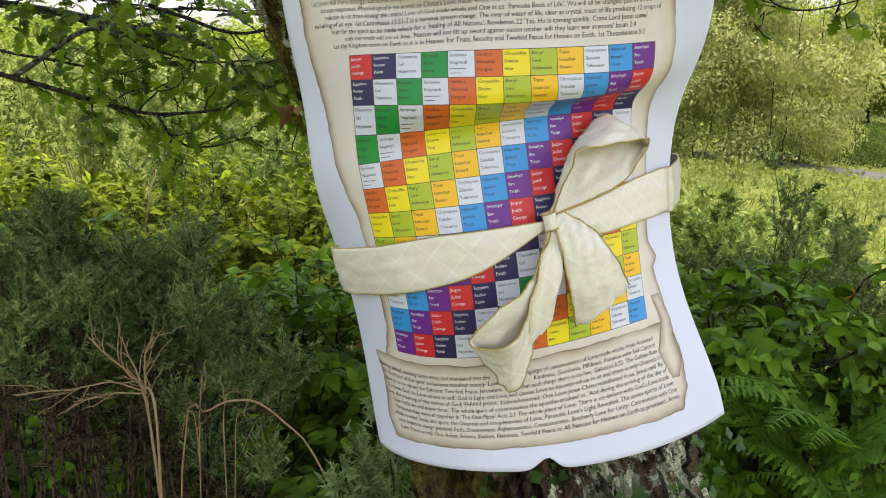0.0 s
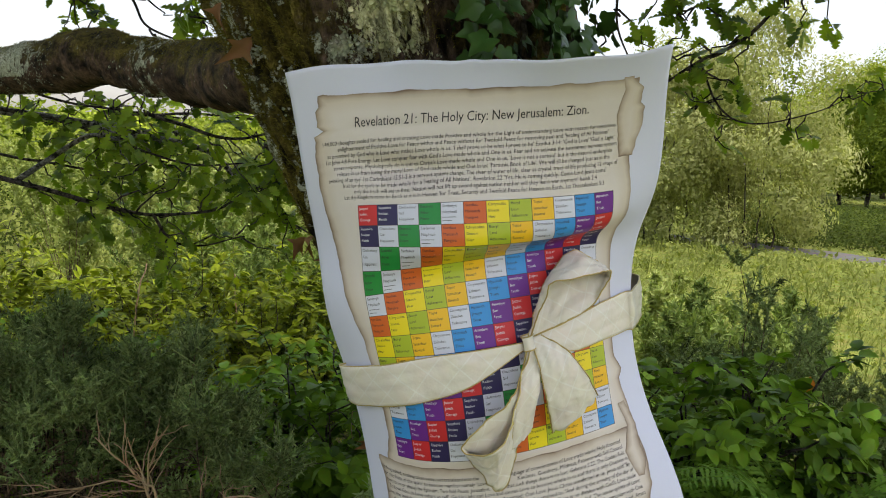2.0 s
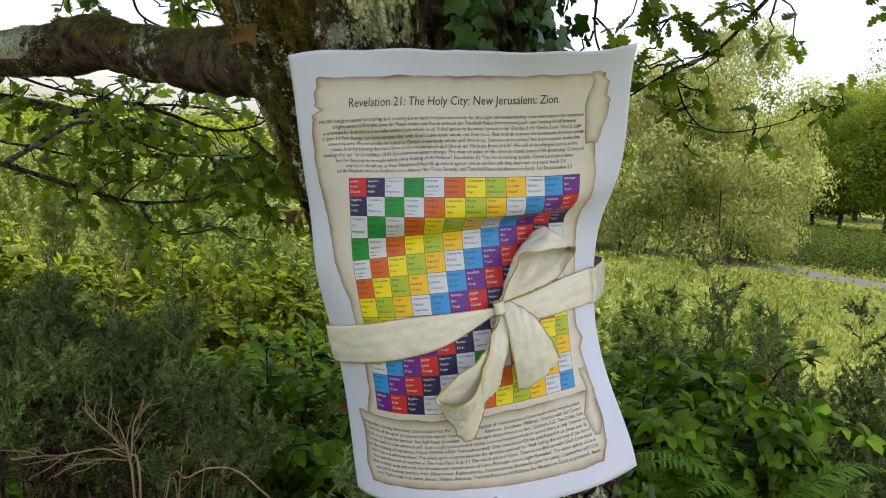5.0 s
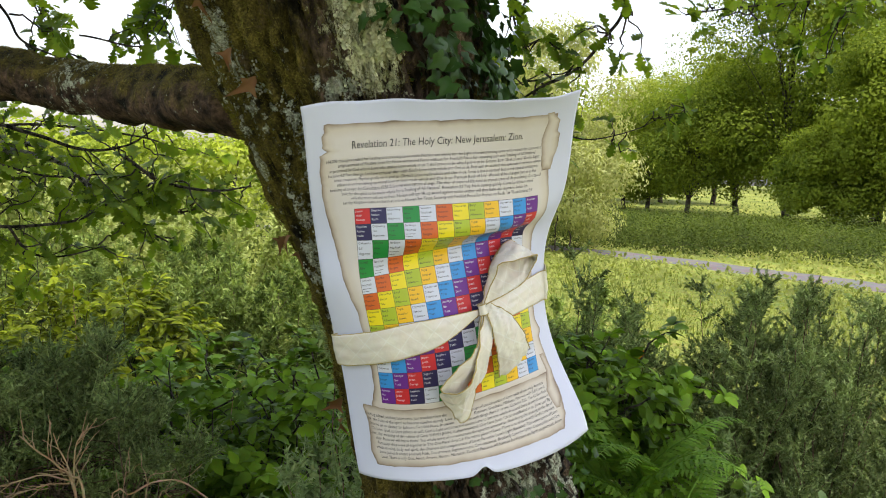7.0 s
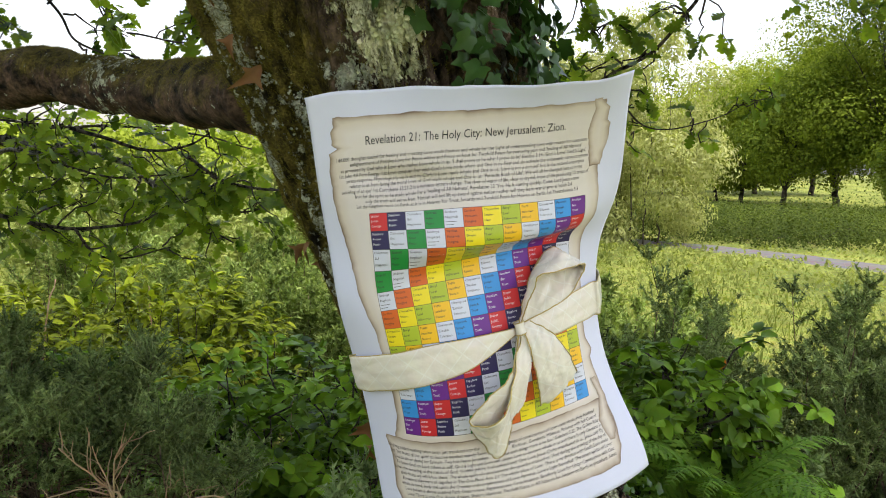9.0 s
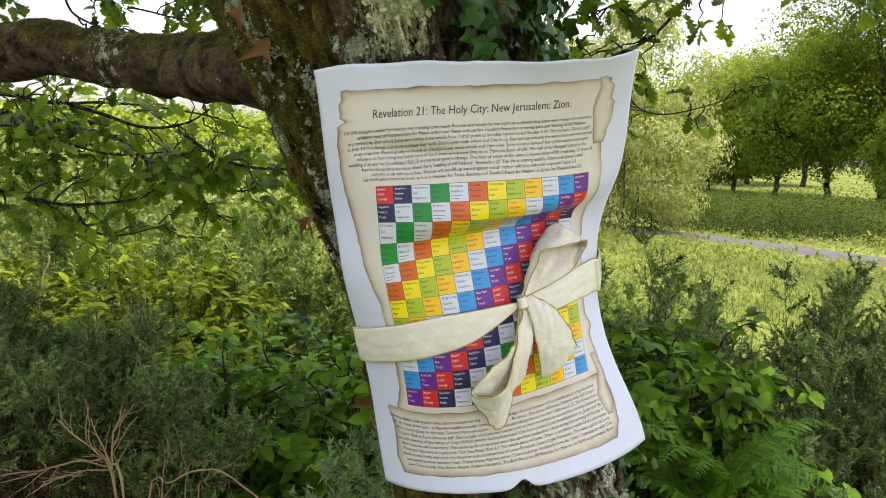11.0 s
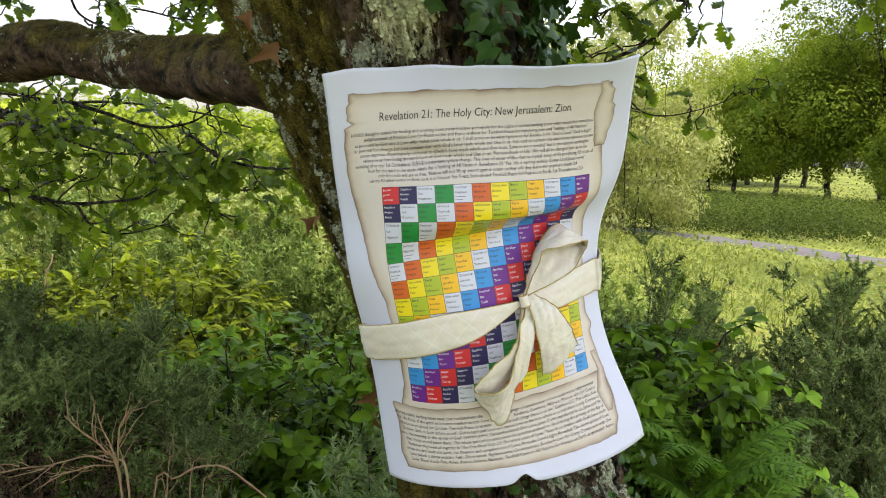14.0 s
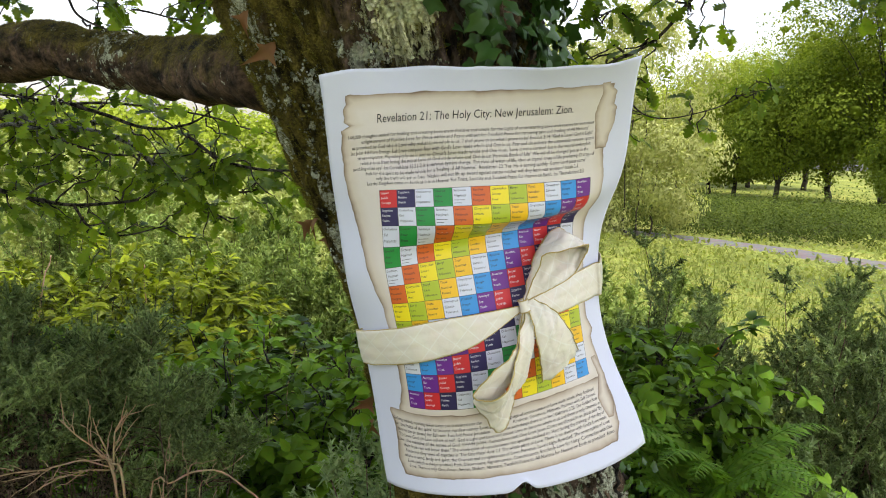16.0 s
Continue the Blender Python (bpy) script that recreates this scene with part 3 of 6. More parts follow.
def make_lichen(name, mat, label, zones, seed, small=0.0025, large=0.0075):
    """Crinkled lichen flakes: zones of (angle, height, half-width in angle, half-height, count)."""
    r = np.random.default_rng(seed)
    pos, nor = [], []
    for a0, z0, da, dz, count in zones:
        k = 0
        while k < count:
            s, t = r.normal(size=2) * 0.55
            a, z = a0 + s * da, z0 + t * dz
            if noise.noise(Vector((a * 14, z * 60, seed))) < -0.05 + 0.25 * (s * s + t * t):
                continue
            pos.append(trunk_at(a, z))
            nor.append(trunk_normal(a, z))
            k += 1
    pos, nor = np.array(pos), np.array(nor)
    n = len(pos)
    up = nor + 0.3 * random_ways(n, r)
    along = np.cross(up, random_ways(n, r))
    V, F = scatter(FLAKE, pos + nor * r.uniform(-0.001, 0.002, n)[:, None], along, up, r.uniform(small, large, n))
    part(name, V, F, mat, oak, label, kind="stuff", smooth=False)


make_lichen("lichen", LICHEN_YELLOW, "yellow-green crusty lichen plate", [(0.02, 1.66, 0.2, 0.06, 1500), (-0.05, 1.78, 0.22, 0.05, 400)], 31, 0.0016, 0.0050)
make_lichen("lichen", LICHEN_PALE, "pale grey leafy lichen", [
    (-0.98, 1.64, 0.15, 0.07, 500), (-1.10, 1.73, 0.16, 0.07, 300), (-0.80, 1.60, 0.12, 0.03, 250), (-0.62, 1.54, 0.16, 0.07, 450), (-0.85, 1.46, 0.2, 0.07, 300),
    (-0.22, 1.602, 0.16, 0.018, 600), (-0.12, 1.755, 0.18, 0.025, 400), (-1.0, 1.40, 0.2, 0.06, 400),
    (0.35, 1.13, 0.5, 0.06, 1500), (0.8, 1.10, 0.3, 0.08, 700)], 32, 0.0011, 0.0034)


def make_limb_lichen():
    r = np.random.default_rng(33)
    V = limb_mesh[0][:150 * 60].reshape(150, 60, 3)
    pos, nor = [], []
    while len(pos) < 1500:
        i, j = int(np.clip(r.normal(106, 7) if r.uniform() < 0.85 else r.normal(62, 4), 5, 145)), r.integers(0, 60)
        n = unit(V[i, j] - LIMB[i])
        if n[1] > 0.3 or noise.noise(Vector(V[i, j] * 30)) < 0.08:
            continue
        w = r.uniform(0, 1, 2)
        pos.append(V[i, j] * (1 - w[0]) + V[i + 1, j] * w[0] + (V[i, (j + 1) % 60] - V[i, j]) * w[1])
        nor.append(n)
    pos, nor = np.array(pos), np.array(nor)
    up = nor + 0.5 * random_ways(len(pos), r)
    V, F = scatter(FLAKE, pos + 0.001 * nor, np.cross(up, random_ways(len(pos), r)), up, r.uniform(0.0012, 0.0036, len(pos)))
    part("lichen", V, F, LICHEN_PALE, oak, "pale grey leafy lichen", kind="stuff", smooth=False)


make_limb_lichen()


def make_ivy():
    stems, pos, way, up, size = [], [], [], [], []
    r = np.random.default_rng(41)
    lines = [(0.24, 1.66, 0.20, 1.86, 40), (0.36, 1.615, 0.34, 1.86, 110), (0.52, 1.61, 0.52, 1.86, 130), (0.70, 1.60, 0.72, 1.86, 130), (0.92, 1.58, 0.94, 1.86, 120), (1.15, 1.58, 1.18, 1.86, 80), (1.35, 1.57, 1.38, 1.86, 45),
             (-0.25, 1.06, -0.18, 1.215, 26), (0.04, 1.08, 0.10, 1.215, 40), (0.30, 1.08, 0.3, 1.21, 34), (0.70, 1.07, 0.75, 1.22, 34), (0.95, 1.07, 1.0, 1.23, 36), (1.2, 1.07, 1.25, 1.22, 26)]
    for a0, z0, a1, z1, count in lines:
        t = np.linspace(0, 1, 24)
        pts = np.array([trunk_at(a0 + (a1 - a0) * s + 0.06 * math.sin(9 * s + a0 * 7), z0 + (z1 - z0) * s) for s in t])
        nn = np.array([trunk_normal(a0 + (a1 - a0) * s, z0 + (z1 - z0) * s) for s in t])
        pts = pts + nn * 0.004
        stems.append(tube(pts, 0.0022, 5))
        for _ in range(count):
            k = r.integers(0, 24)
            n = nn[k]
            side = unit(np.cross(n, (0, 0, 1)) * r.uniform(-1, 1) + np.array([0, 0, r.uniform(-0.9, 0.3)]))
            pos.append(pts[k] + n * r.uniform(0.004, 0.032) + side * 0.012)
            way.append(side + 0.25 * n)
            up.append(n + 0.5 * random_ways(1, r)[0] + np.array([0, 0, 0.6]))
            size.append((0.010 + 0.016 * r.uniform() ** 1.4) * (0.62 if z0 < 1.2 else 1.0))
    for m in stems:
        part("ivy_stem", *m, TWIG_BARK, oak, "thin climbing ivy stem")
    for k in range(len(pos)):
        V, F = scatter(IVY, [pos[k]], [way[k]], [up[k]], [size[k]])
        part("ivy_leaf", V, F, IVY_LEAF, oak)


make_ivy()


def make_dry_leaves():
    """Brown dead ivy and oak leaves caught on the bark."""
    r = np.random.default_rng(51)
    spots = [(-0.80, 1.612, 0.026), (-0.82, 1.640, 0.022), (-0.88, 1.70, 0.03), (-0.92, 1.73, 0.024), (-1.35, 1.455, 0.022), (-1.2, 1.452, 0.02), (-1.3, 1.44, 0.018), (-1.45, 1.27, 0.024), (-1.4, 1.245, 0.02)]
    for a, z, s in spots:
        p, n = trunk_at(a, z), trunk_normal(a, z)
        way = unit(np.array([-0.35, 0, -1.0]) + 0.5 * random_ways(1, r)[0])
        V, F = scatter(WITHERED, [p + n * 0.008], [way], [n + 0.5 * random_ways(1, r)[0]], [s * 1.25])
        part("dry_leaf", V, F, DRY_LEAF, oak, "brown withered leaf stuck to the bark")


make_dry_leaves()


def spray(line, radius, seed, shoots, leaves, size, mat, bark, reach=0.22, shape=OAK):
    """A twig of the oak along a line, with side shoots and lobed leaves at their ends."""
    r = np.random.default_rng(seed)
    P = smooth_line(line, 40)
    P += min(0.008, 0.00003 / radius) * np.stack([np.array([noise.noise(Vector(p * 9) + Vector((k * 7.0, seed, 0))) for p in P]) for k in range(3)], 1)
    wood = [tube(P, np.linspace(radius, radius * 0.35, 40), 6)]
    pos, way, up = [], [], []
    for _ in range(shoots):
        i = int(r.integers(3, 40))
        T = unit(P[min(i + 1, 39)] - P[i - 1])
        d = unit(T * r.uniform(0.2, 0.9) + random_ways(1, r)[0] * 0.8 + np.array([0, 0, r.uniform(-0.25, 0.2)]))
        n = r.uniform(0.35, 1.0) * reach
        q = P[i] + d[None] * np.linspace(0, n, 8)[:, None]
        q[:, 2] -= 0.25 * np.linspace(0, 1, 8) ** 2 * n
        q += 0.011 * np.cumsum(r.normal(size=(8, 3)), 0) * n / reach
        wood.append(tube(q, np.linspace(max(radius * 0.38, min(0.0026, radius * 0.7)), 0.0010, 8), 5))
        tilt = np.array([0, -0.45, 0.75]) + 0.55 * random_ways(1, r)[0]
        for m in range(leaves):
            k = 7 if m < 0.6 * leaves else int(r.integers(3, 7))
            turn = 2.4 * m + r.uniform(-0.5, 0.5)
            side = unit(np.cross(tilt, d))
            out = unit(q[7] - q[4]) * (math.cos(turn) + 0.35) + side * math.sin(turn) + 0.3 * random_ways(1, r)[0]
            pos.append(q[k] + 0.004 * r.normal(size=3))
            way.append(out)
            up.append(tilt + 0.45 * random_ways(1, r)[0])
    part("twig", *join(wood), bark, oak)
    if pos:
        n = len(pos)
        V, F = scatter(shape, np.array(pos), np.array(way), np.array(up), size * r.uniform(0.6, 1.15, n))
        part("leaves", V, F, mat, oak, kind="stuff")


# hanging twigs behind the limb
spray([(-1.35, 1.85, 1.60), (-1.08, 1.90, 1.57), (-0.93, 1.90, 1.545), (-0.74, 1.90, 1.51), (-0.64, 1.90, 1.435), (-0.59, 1.90, 1.41), (-0.49, 1.88, 1.45)], 0.013, 101, 16, 7, 0.06, OAK_LEAF, GREY_TWIG, 0.16)
spray([(-1.2, 1.7, 1.40), (-1.01, 1.7, 1.53), (-0.93, 1.72, 1.53), (-0.84, 1.74, 1.56)], 0.008, 102, 6, 6, 0.06, OAK_LEAF, GREY_TWIG, 0.14)
spray([(-0.59, 1.90, 1.41), (-0.56, 1.90, 1.34), (-0.49, 1.90, 1.31), (-0.42, 1.88, 1.28)], 0.006, 103, 8, 6, 0.055, OAK_LEAF, TWIG_BARK, 0.14)
spray([(-0.80, 1.6, 1.60), (-0.65, 1.7, 1.55), (-0.53, 1.7, 1.56), (-0.45, 1.7, 1.61)], 0.006, 104, 11, 7, 0.065, OAK_LEAF, TWIG_BARK, 0.15)
spray([(-0.53, 1.75, 1.53), (-0.41, 1.7, 1.46), (-0.27, 1.7, 1.45), (-0.18, 1.7, 1.46)], 0.006, 105, 11, 7, 0.06, OAK_LEAF, TWIG_BARK, 0.15)
spray([(-0.54, 1.8, 1.43), (-0.40, 1.8, 1.38), (-0.27, 1.8, 1.41)], 0.005, 106, 8, 6, 0.058, OAK_LEAF, TWIG_BARK, 0.14)
spray([(-1.25, 1.65, 1.42), (-1.01, 1.7, 1.36), (-0.93, 1.7, 1.34), (-0.82, 1.7, 1.33), (-0.65, 1.7, 1.35), (-0.57, 1.7, 1.41)], 0.008, 107, 15, 6, 0.058, OAK_LEAF, TWIG_BARK, 0.15)
spray([(-0.82, 1.7, 1.33), (-0.78, 1.7, 1.27), (-0.71, 1.7, 1.25), (-0.57, 1.7, 1.28)], 0.005, 108, 8, 6, 0.055, OAK_LEAF, TWIG_BARK, 0.14)
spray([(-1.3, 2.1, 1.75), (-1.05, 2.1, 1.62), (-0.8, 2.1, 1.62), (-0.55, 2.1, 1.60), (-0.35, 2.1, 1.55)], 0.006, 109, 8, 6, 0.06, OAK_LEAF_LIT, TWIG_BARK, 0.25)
# twigs against the sky above the limb
spray([(-0.80, 1.2, 1.92), (-0.71, 1.2, 1.83), (-0.67, 1.2, 1.77), (-0.60, 1.2, 1.74), (-0.48, 1.2, 1.71)], 0.004, 111, 7, 4, 0.06, OAK_LEAF, TWIG_BARK, 0.14)
spray([(-0.52, 1.0, 1.76), (-0.42, 1.0, 1.75), (-0.38, 1.0, 1.77), (-0.33, 0.9, 1.83), (-0.27, 0.7, 1.92)], 0.002, 112, 6, 4, 0.055, OAK_LEAF, TWIG_BARK, 0.14)
spray([(-0.20, 0.9, 2.05), (-0.36, 1.0, 1.95), (-0.50, 1.1, 1.92), (-0.72, 1.2, 1.95)], 0.0018, 113, 16, 7, 0.06, OAK_LEAF, TWIG_BARK, 0.2)
spray([(-0.88, 1.8, 2.20), (-0.82, 1.8, 2.02), (-0.76, 1.8, 1.90), (-0.70, 1.8, 1.86)], 0.004, 114, 15, 8, 0.052, OAK_LEAF, TWIG_BARK, 0.09)
spray([(-1.20, 1.8, 2.20), (-1.14, 1.8, 2.02), (-1.08, 1.8, 1.92), (-1.02, 1.8, 1.88)], 0.004, 115, 16, 8, 0.052, OAK_LEAF, TWIG_BARK, 0.10)
spray([(-0.30, 1.2, 2.10), (-0.36, 1.2, 1.96), (-0.40, 1.2, 1.87), (-0.43, 1.2, 1.82)], 0.003, 116, 12, 8, 0.042, OAK_LEAF, TWIG_BARK, 0.08)
spray([(-1.45, 1.75, 1.62), (-1.15, 1.8, 1.58), (-0.95, 1.8, 1.52), (-0.75, 1.8, 1.47), (-0.55, 1.8, 1.48)], 0.006, 117, 26, 7, 0.05, OAK_LEAF, TWIG_BARK, 0.13)
spray([(-1.40, 1.9, 1.48), (-1.15, 1.95, 1.44), (-0.90, 1.95, 1.40), (-0.70, 1.95, 1.33)], 0.005, 118, 22, 7, 0.05, OAK_LEAF, TWIG_BARK, 0.13)
spray([(-1.60, 1.85, 1.74), (-1.30, 1.85, 1.67), (-1.05, 1.85, 1.62), (-0.80, 1.85, 1.60)], 0.006, 119, 26, 7, 0.05, OAK_LEAF, TWIG_BARK, 0.12)
# branch with leaves on the open side
spray([(0.10, 0.55, 2.35), (0.45, 0.85, 2.12), (0.62, 1.0, 1.93), (0.57, 1.0, 1.83), (0.51, 1.0, 1.765), (0.43, 1.0, 1.72), (0.36, 1.0, 1.67)], 0.006, 121, 24, 6, 0.046, OAK_LEAF, TWIG_BARK, 0.09)
spray([(0.44, 1.0, 1.725), (0.475, 1.0, 1.65), (0.53, 1.0, 1.62), (0.63, 1.0, 1.63), (0.70, 1.0, 1.66), (0.755, 1.0, 1.70)], 0.0022, 122, 15, 6, 0.036, OAK_LEAF, TWIG_BARK, 0.07)
spray([(0.20, 0.7, 2.1), (0.24, 0.85, 1.9), (0.26, 0.9, 1.78), (0.30, 0.95, 1.70)], 0.004, 123, 12, 6, 0.048, OAK_LEAF, TWIG_BARK, 0.11)
spray([(0.45, 0.85, 2.12), (0.38, 0.95, 1.95), (0.36, 1.0, 1.87), (0.41, 1.0, 1.80)], 0.0035, 124, 10, 6, 0.048, OAK_LEAF, TWIG_BARK, 0.10)
spray([(1.75, 1.2, 2.40), (1.43, 1.4, 2.15), (1.34, 1.4, 2.07), (1.19, 1.4, 2.03), (0.98, 1.4, 1.99)], 0.006, 125, 22, 6, 0.05, OAK_LEAF, TWIG_BARK, 0.12)
spray([(1.75, 1.2, 2.40), (1.62, 1.4, 2.16), (1.52, 1.4, 2.08), (1.46, 1.4, 2.00)], 0.005, 126, 16, 6, 0.05, OAK_LEAF, TWIG_BARK, 0.13)
# the crown overhead, unseen, widened towards the camera to shade poster and trunk
for k in range(30):
    a = k * 2.4
    s, c = math.sin(a), math.cos(a)
    z = 2.55 + 0.06 * k
    out = 2.7 if c < 0.2 else 1.5
    spray([(-0.2 + 0.1 * s, 0.25 + 0.1 * c, z), (-0.1 + 1.2 * s, 0.5 * out * c, z + 0.35), (-0.1 + 2.3 * s, -0.2 + out * c, z + 0.5)], 0.03, 140 + k, 48, 13, 0.14, OAK_LEAF, TWIG_BARK, 0.75, RHOMB)

# ---- undergrowth ----
def gorse(place, height, spread, leaders, seed, mat, label, side=22, spine=0.013, per=900, name="gorse_bush", group="gorse bushes", fan=1.0, bare=0.35, dome=0.16, even=0.80, ahead=0.55, dead=0):
    """A spiny bush: woody leaders, side shoots that shorten towards the tips, all set with short spines."""
    r = np.random.default_rng(seed)
    base = np.array([*place, float(rise(np.array(place[0]), np.array(place[1])))])
    bush = thing(name, base, label, "bush", group)
    wood, green, pos, way = [], [], [], []
    for s in range(leaders):
        a, q = r.uniform(0, 2 * np.pi), np.sqrt((s + 0.5) / leaders)
        tip = np.array([q * spread * np.cos(a), q * spread * np.sin(a), height * (1.0 - dome * q * q) * r.uniform(even, 1.03)])
        t = np.linspace(0, 1, 16)[:, None]
        P = base + tip * np.concatenate([t ** 1.3, t ** 1.3, t], 1) + 0.012 * np.cumsum(r.normal(size=(16, 3)), 0) * t
        wood.append(tube(P, np.linspace(0.0045, 0.001, 16), 4))
        for k in range(side + 5):
            u = 1.0 if k < 5 else bare + (1 - bare) * r.beta(1.9, 1.0)
            x = u * 15
            i = min(14, int(x))
            root = P[i] + (P[i + 1] - P[i]) * (x - i)
            d = unit(np.array([r.normal() * fan, r.normal() * fan, r.uniform(0.45, 1.2)]) + 0.35 * unit(tip))
            n = (0.04 + 0.10 * (1 - u) ** 0.6) * r.uniform(0.6, 1.25) * height ** 0.5
            m = 6
            w = np.linspace(0, 1, m)[:, None]
            S = root + d * n * w + np.array([0, 0, 0.25 * n]) * w * w + 0.003 * np.cumsum(r.normal(size=(m, 3)), 0)
            green.append(tube(S[::5], [0.0014, 0.0006], 3))
            c = int(per * n) + 8
            f = r.uniform(0.05, 1, c) * (m - 1)
            lo = np.minimum(f.astype(int), m - 2)
            pos.append(S[lo] + (S[lo + 1] - S[lo]) * (f - lo)[:, None])
            way.append(unit(S[-1] - S[0]) * ahead + random_ways(c, r))
        for k in range(dead):
            x = r.uniform(0.80, 0.97) * 15
            i = min(14, int(x))
            S = P[i] + unit(np.array([r.normal(), r.normal(), r.uniform(-0.5, 0.7)])) * np.linspace(0, r.uniform(0.03, 0.075), 5)[:, None] + 0.003 * np.cumsum(r.normal(size=(5, 3)), 0)
            wood.append(tube(S, np.linspace(0.0012, 0.0006, 5), 3))
    pos, way = np.concatenate(pos), np.concatenate(way)
    part("stem", *join(wood), GORSE_STEM, bush, kind="" if name == "gorse_bush" else "stuff")
    V, F = join(green + [scatter(PRICKLE, pos, way, random_ways(len(pos), r), spine * r.uniform(0.55, 1.35, len(pos)))])
    part("foliage", V, F, mat, bush, kind="stuff", smooth=False)
    return bush


def leafy(shape, pos, along, up, s, compound):
    """Leaves, or with compound three leaflets each."""
    if compound:
        q = unit(along)
        side = unit(np.cross(up, q))
        sets = [(pos, along, s)] + [(pos - q * (0.06 * s)[:, None], q * 0.45 + side * sign, s * 0.82) for sign in (-1, 1)]
        pos, along, s = (np.concatenate([k[i] for k in sets]) for i in range(3))
        up = np.tile(up, (3, 1))
    return scatter(shape, pos, along, up, s)


def thicket(name, centre, radii, shoots, leaves, shape, size, mat, label, category, seed, group="", compound=0, reach=0.3, flat=0.8, rise_up=0.6, lump=0.3, lift=0.45, cane=0.0024):
    """A thicket: arching canes springing out of an uneven dome, leaves set along each in loose layers."""
    r = np.random.default_rng(seed)
    cx, cy = centre
    z0 = float(rise(np.array(cx), np.array(cy)))
    bush = thing(name, (cx, cy, z0), label, category, group)
    O, R = np.array([cx, cy, z0 + lift * radii[2]]), np.array([radii[0], radii[1], radii[2] * (1 - lift)])
    wood, pos, along, up = [], [], [], []
    for k in range(shoots):
        d = random_ways(1, r)[0]
        d[2] = abs(d[2]) ** 0.7
        b = 1 + lump * noise.noise(Vector(d * 2.1) + Vector((seed * 3.1, 0, 0)))
        root = O + d * R * b * r.uniform(0.55, 0.93)
        out = unit(d * np.array([1, 1, 0.3]) + 0.5 * random_ways(1, r)[0] + np.array([0, 0, rise_up]))
        n = reach * r.uniform(0.5, 1.15) * b
        t = np.linspace(0, 1, 9)[:, None]
        P = root + out * n * t - np.array([0, 0, 0.45 * n]) * t * t + 0.004 * np.cumsum(r.normal(size=(9, 3)), 0)
        wood.append(tube(P[::2], np.linspace(cane, cane * 0.4, 5), 4))
        if k % 4 == 0:
            foot = np.array([cx + r.normal() * R[0] * 0.3, cy + r.normal() * R[1] * 0.3, z0])
            wood.append(tube(smooth_line([foot, (foot + root) / 2 + np.array([0, 0, 0.1 * R[2]]), root], 8), np.linspace(cane * 1.6, cane, 8), 4))
        T = unit(P[-1] - P[0])
        S = unit(np.cross(T, (0, 0, 1.0)))
        for m in range(leaves):
            x = (0.18 + 0.82 * (m + r.uniform(0, 0.8)) / leaves) * 8
            i = min(7, int(x))
            p = P[i] + (P[i + 1] - P[i]) * min(1.0, x - i)
            w = S * (1 if m % 2 else -1) * r.uniform(0.4, 1) + T * r.uniform(0.2, 1) + 0.35 * random_ways(1, r)[0]
            pos.append(p + unit(w) * size * 0.35)
            along.append(w + np.array([0, 0, -0.15]))
            up.append(np.array([0, -0.15, 0.8]) * flat + 0.35 * d + (1.15 - flat) * random_ways(1, r)[0])
    pos, along, up = np.array(pos), np.array(along), np.array(up)
    V, F = leafy(shape, pos, along, up, size * r.uniform(0.5, 1.2, len(pos)), compound)
    part("cane", *join(wood), TWIG_BARK, bush)
    part("leaves", V, F, mat, bush, kind="stuff")
    return bush


def mound(name, centre, radii, count, shape, size, mat, label, category, seed, group="", canes=10, lump=0.3):
    """A low mound far off: canes from the ground and leaves over and inside an uneven dome."""
    r = np.random.default_rng(seed)
    cx, cy = centre
    z0 = float(rise(np.array(cx), np.array(cy)))
    bush = thing(name, (cx, cy, z0), label, category, group)
    d = random_ways(count, r)
    d[:, 2] = np.abs(d[:, 2])
    bumps = np.array([noise.noise(Vector(q * 2.6) + Vector((seed * 3.1, 0, 0))) + 0.7 * noise.noise(Vector(q * 6.5) + Vector((0, seed * 1.7, 0))) for q in d])
    p = d * np.array(radii) * ((1 - 0.45 * r.uniform(0, 1, count) ** 2.2) * (1 + lump * bumps))[:, None]
    up = unit(d / np.array(radii)) * 1.0 + np.array([0, -0.1, 0.2]) + 0.45 * random_ways(count, r)
    along = np.cross(up, random_ways(count, r)) + np.array([0, -0.2, -0.25])
    V, F = scatter(shape, p + np.array([cx, cy, z0]), along, up, size * r.uniform(0.55, 1.25, count))
    wood = []
    for _ in range(canes):
        k = r.integers(0, count)
        foot = np.array([cx + r.normal() * radii[0] * 0.3, cy + r.normal() * radii[1] * 0.3, z0])
        tip = p[k] * 0.95 + np.array([cx, cy, z0])
        wood.append(tube(smooth_line([foot, (foot + tip) / 2 + np.array([0, 0, 0.15 * radii[2]]), tip], 7), np.linspace(0.006, 0.002, 7), 4))
    part("cane", *join(wood), TWIG_BARK, bush)
    part("leaves", V, F, mat, bush, kind="stuff")
    return bush


B1 = "dense bramble thicket with green three-part leaves"
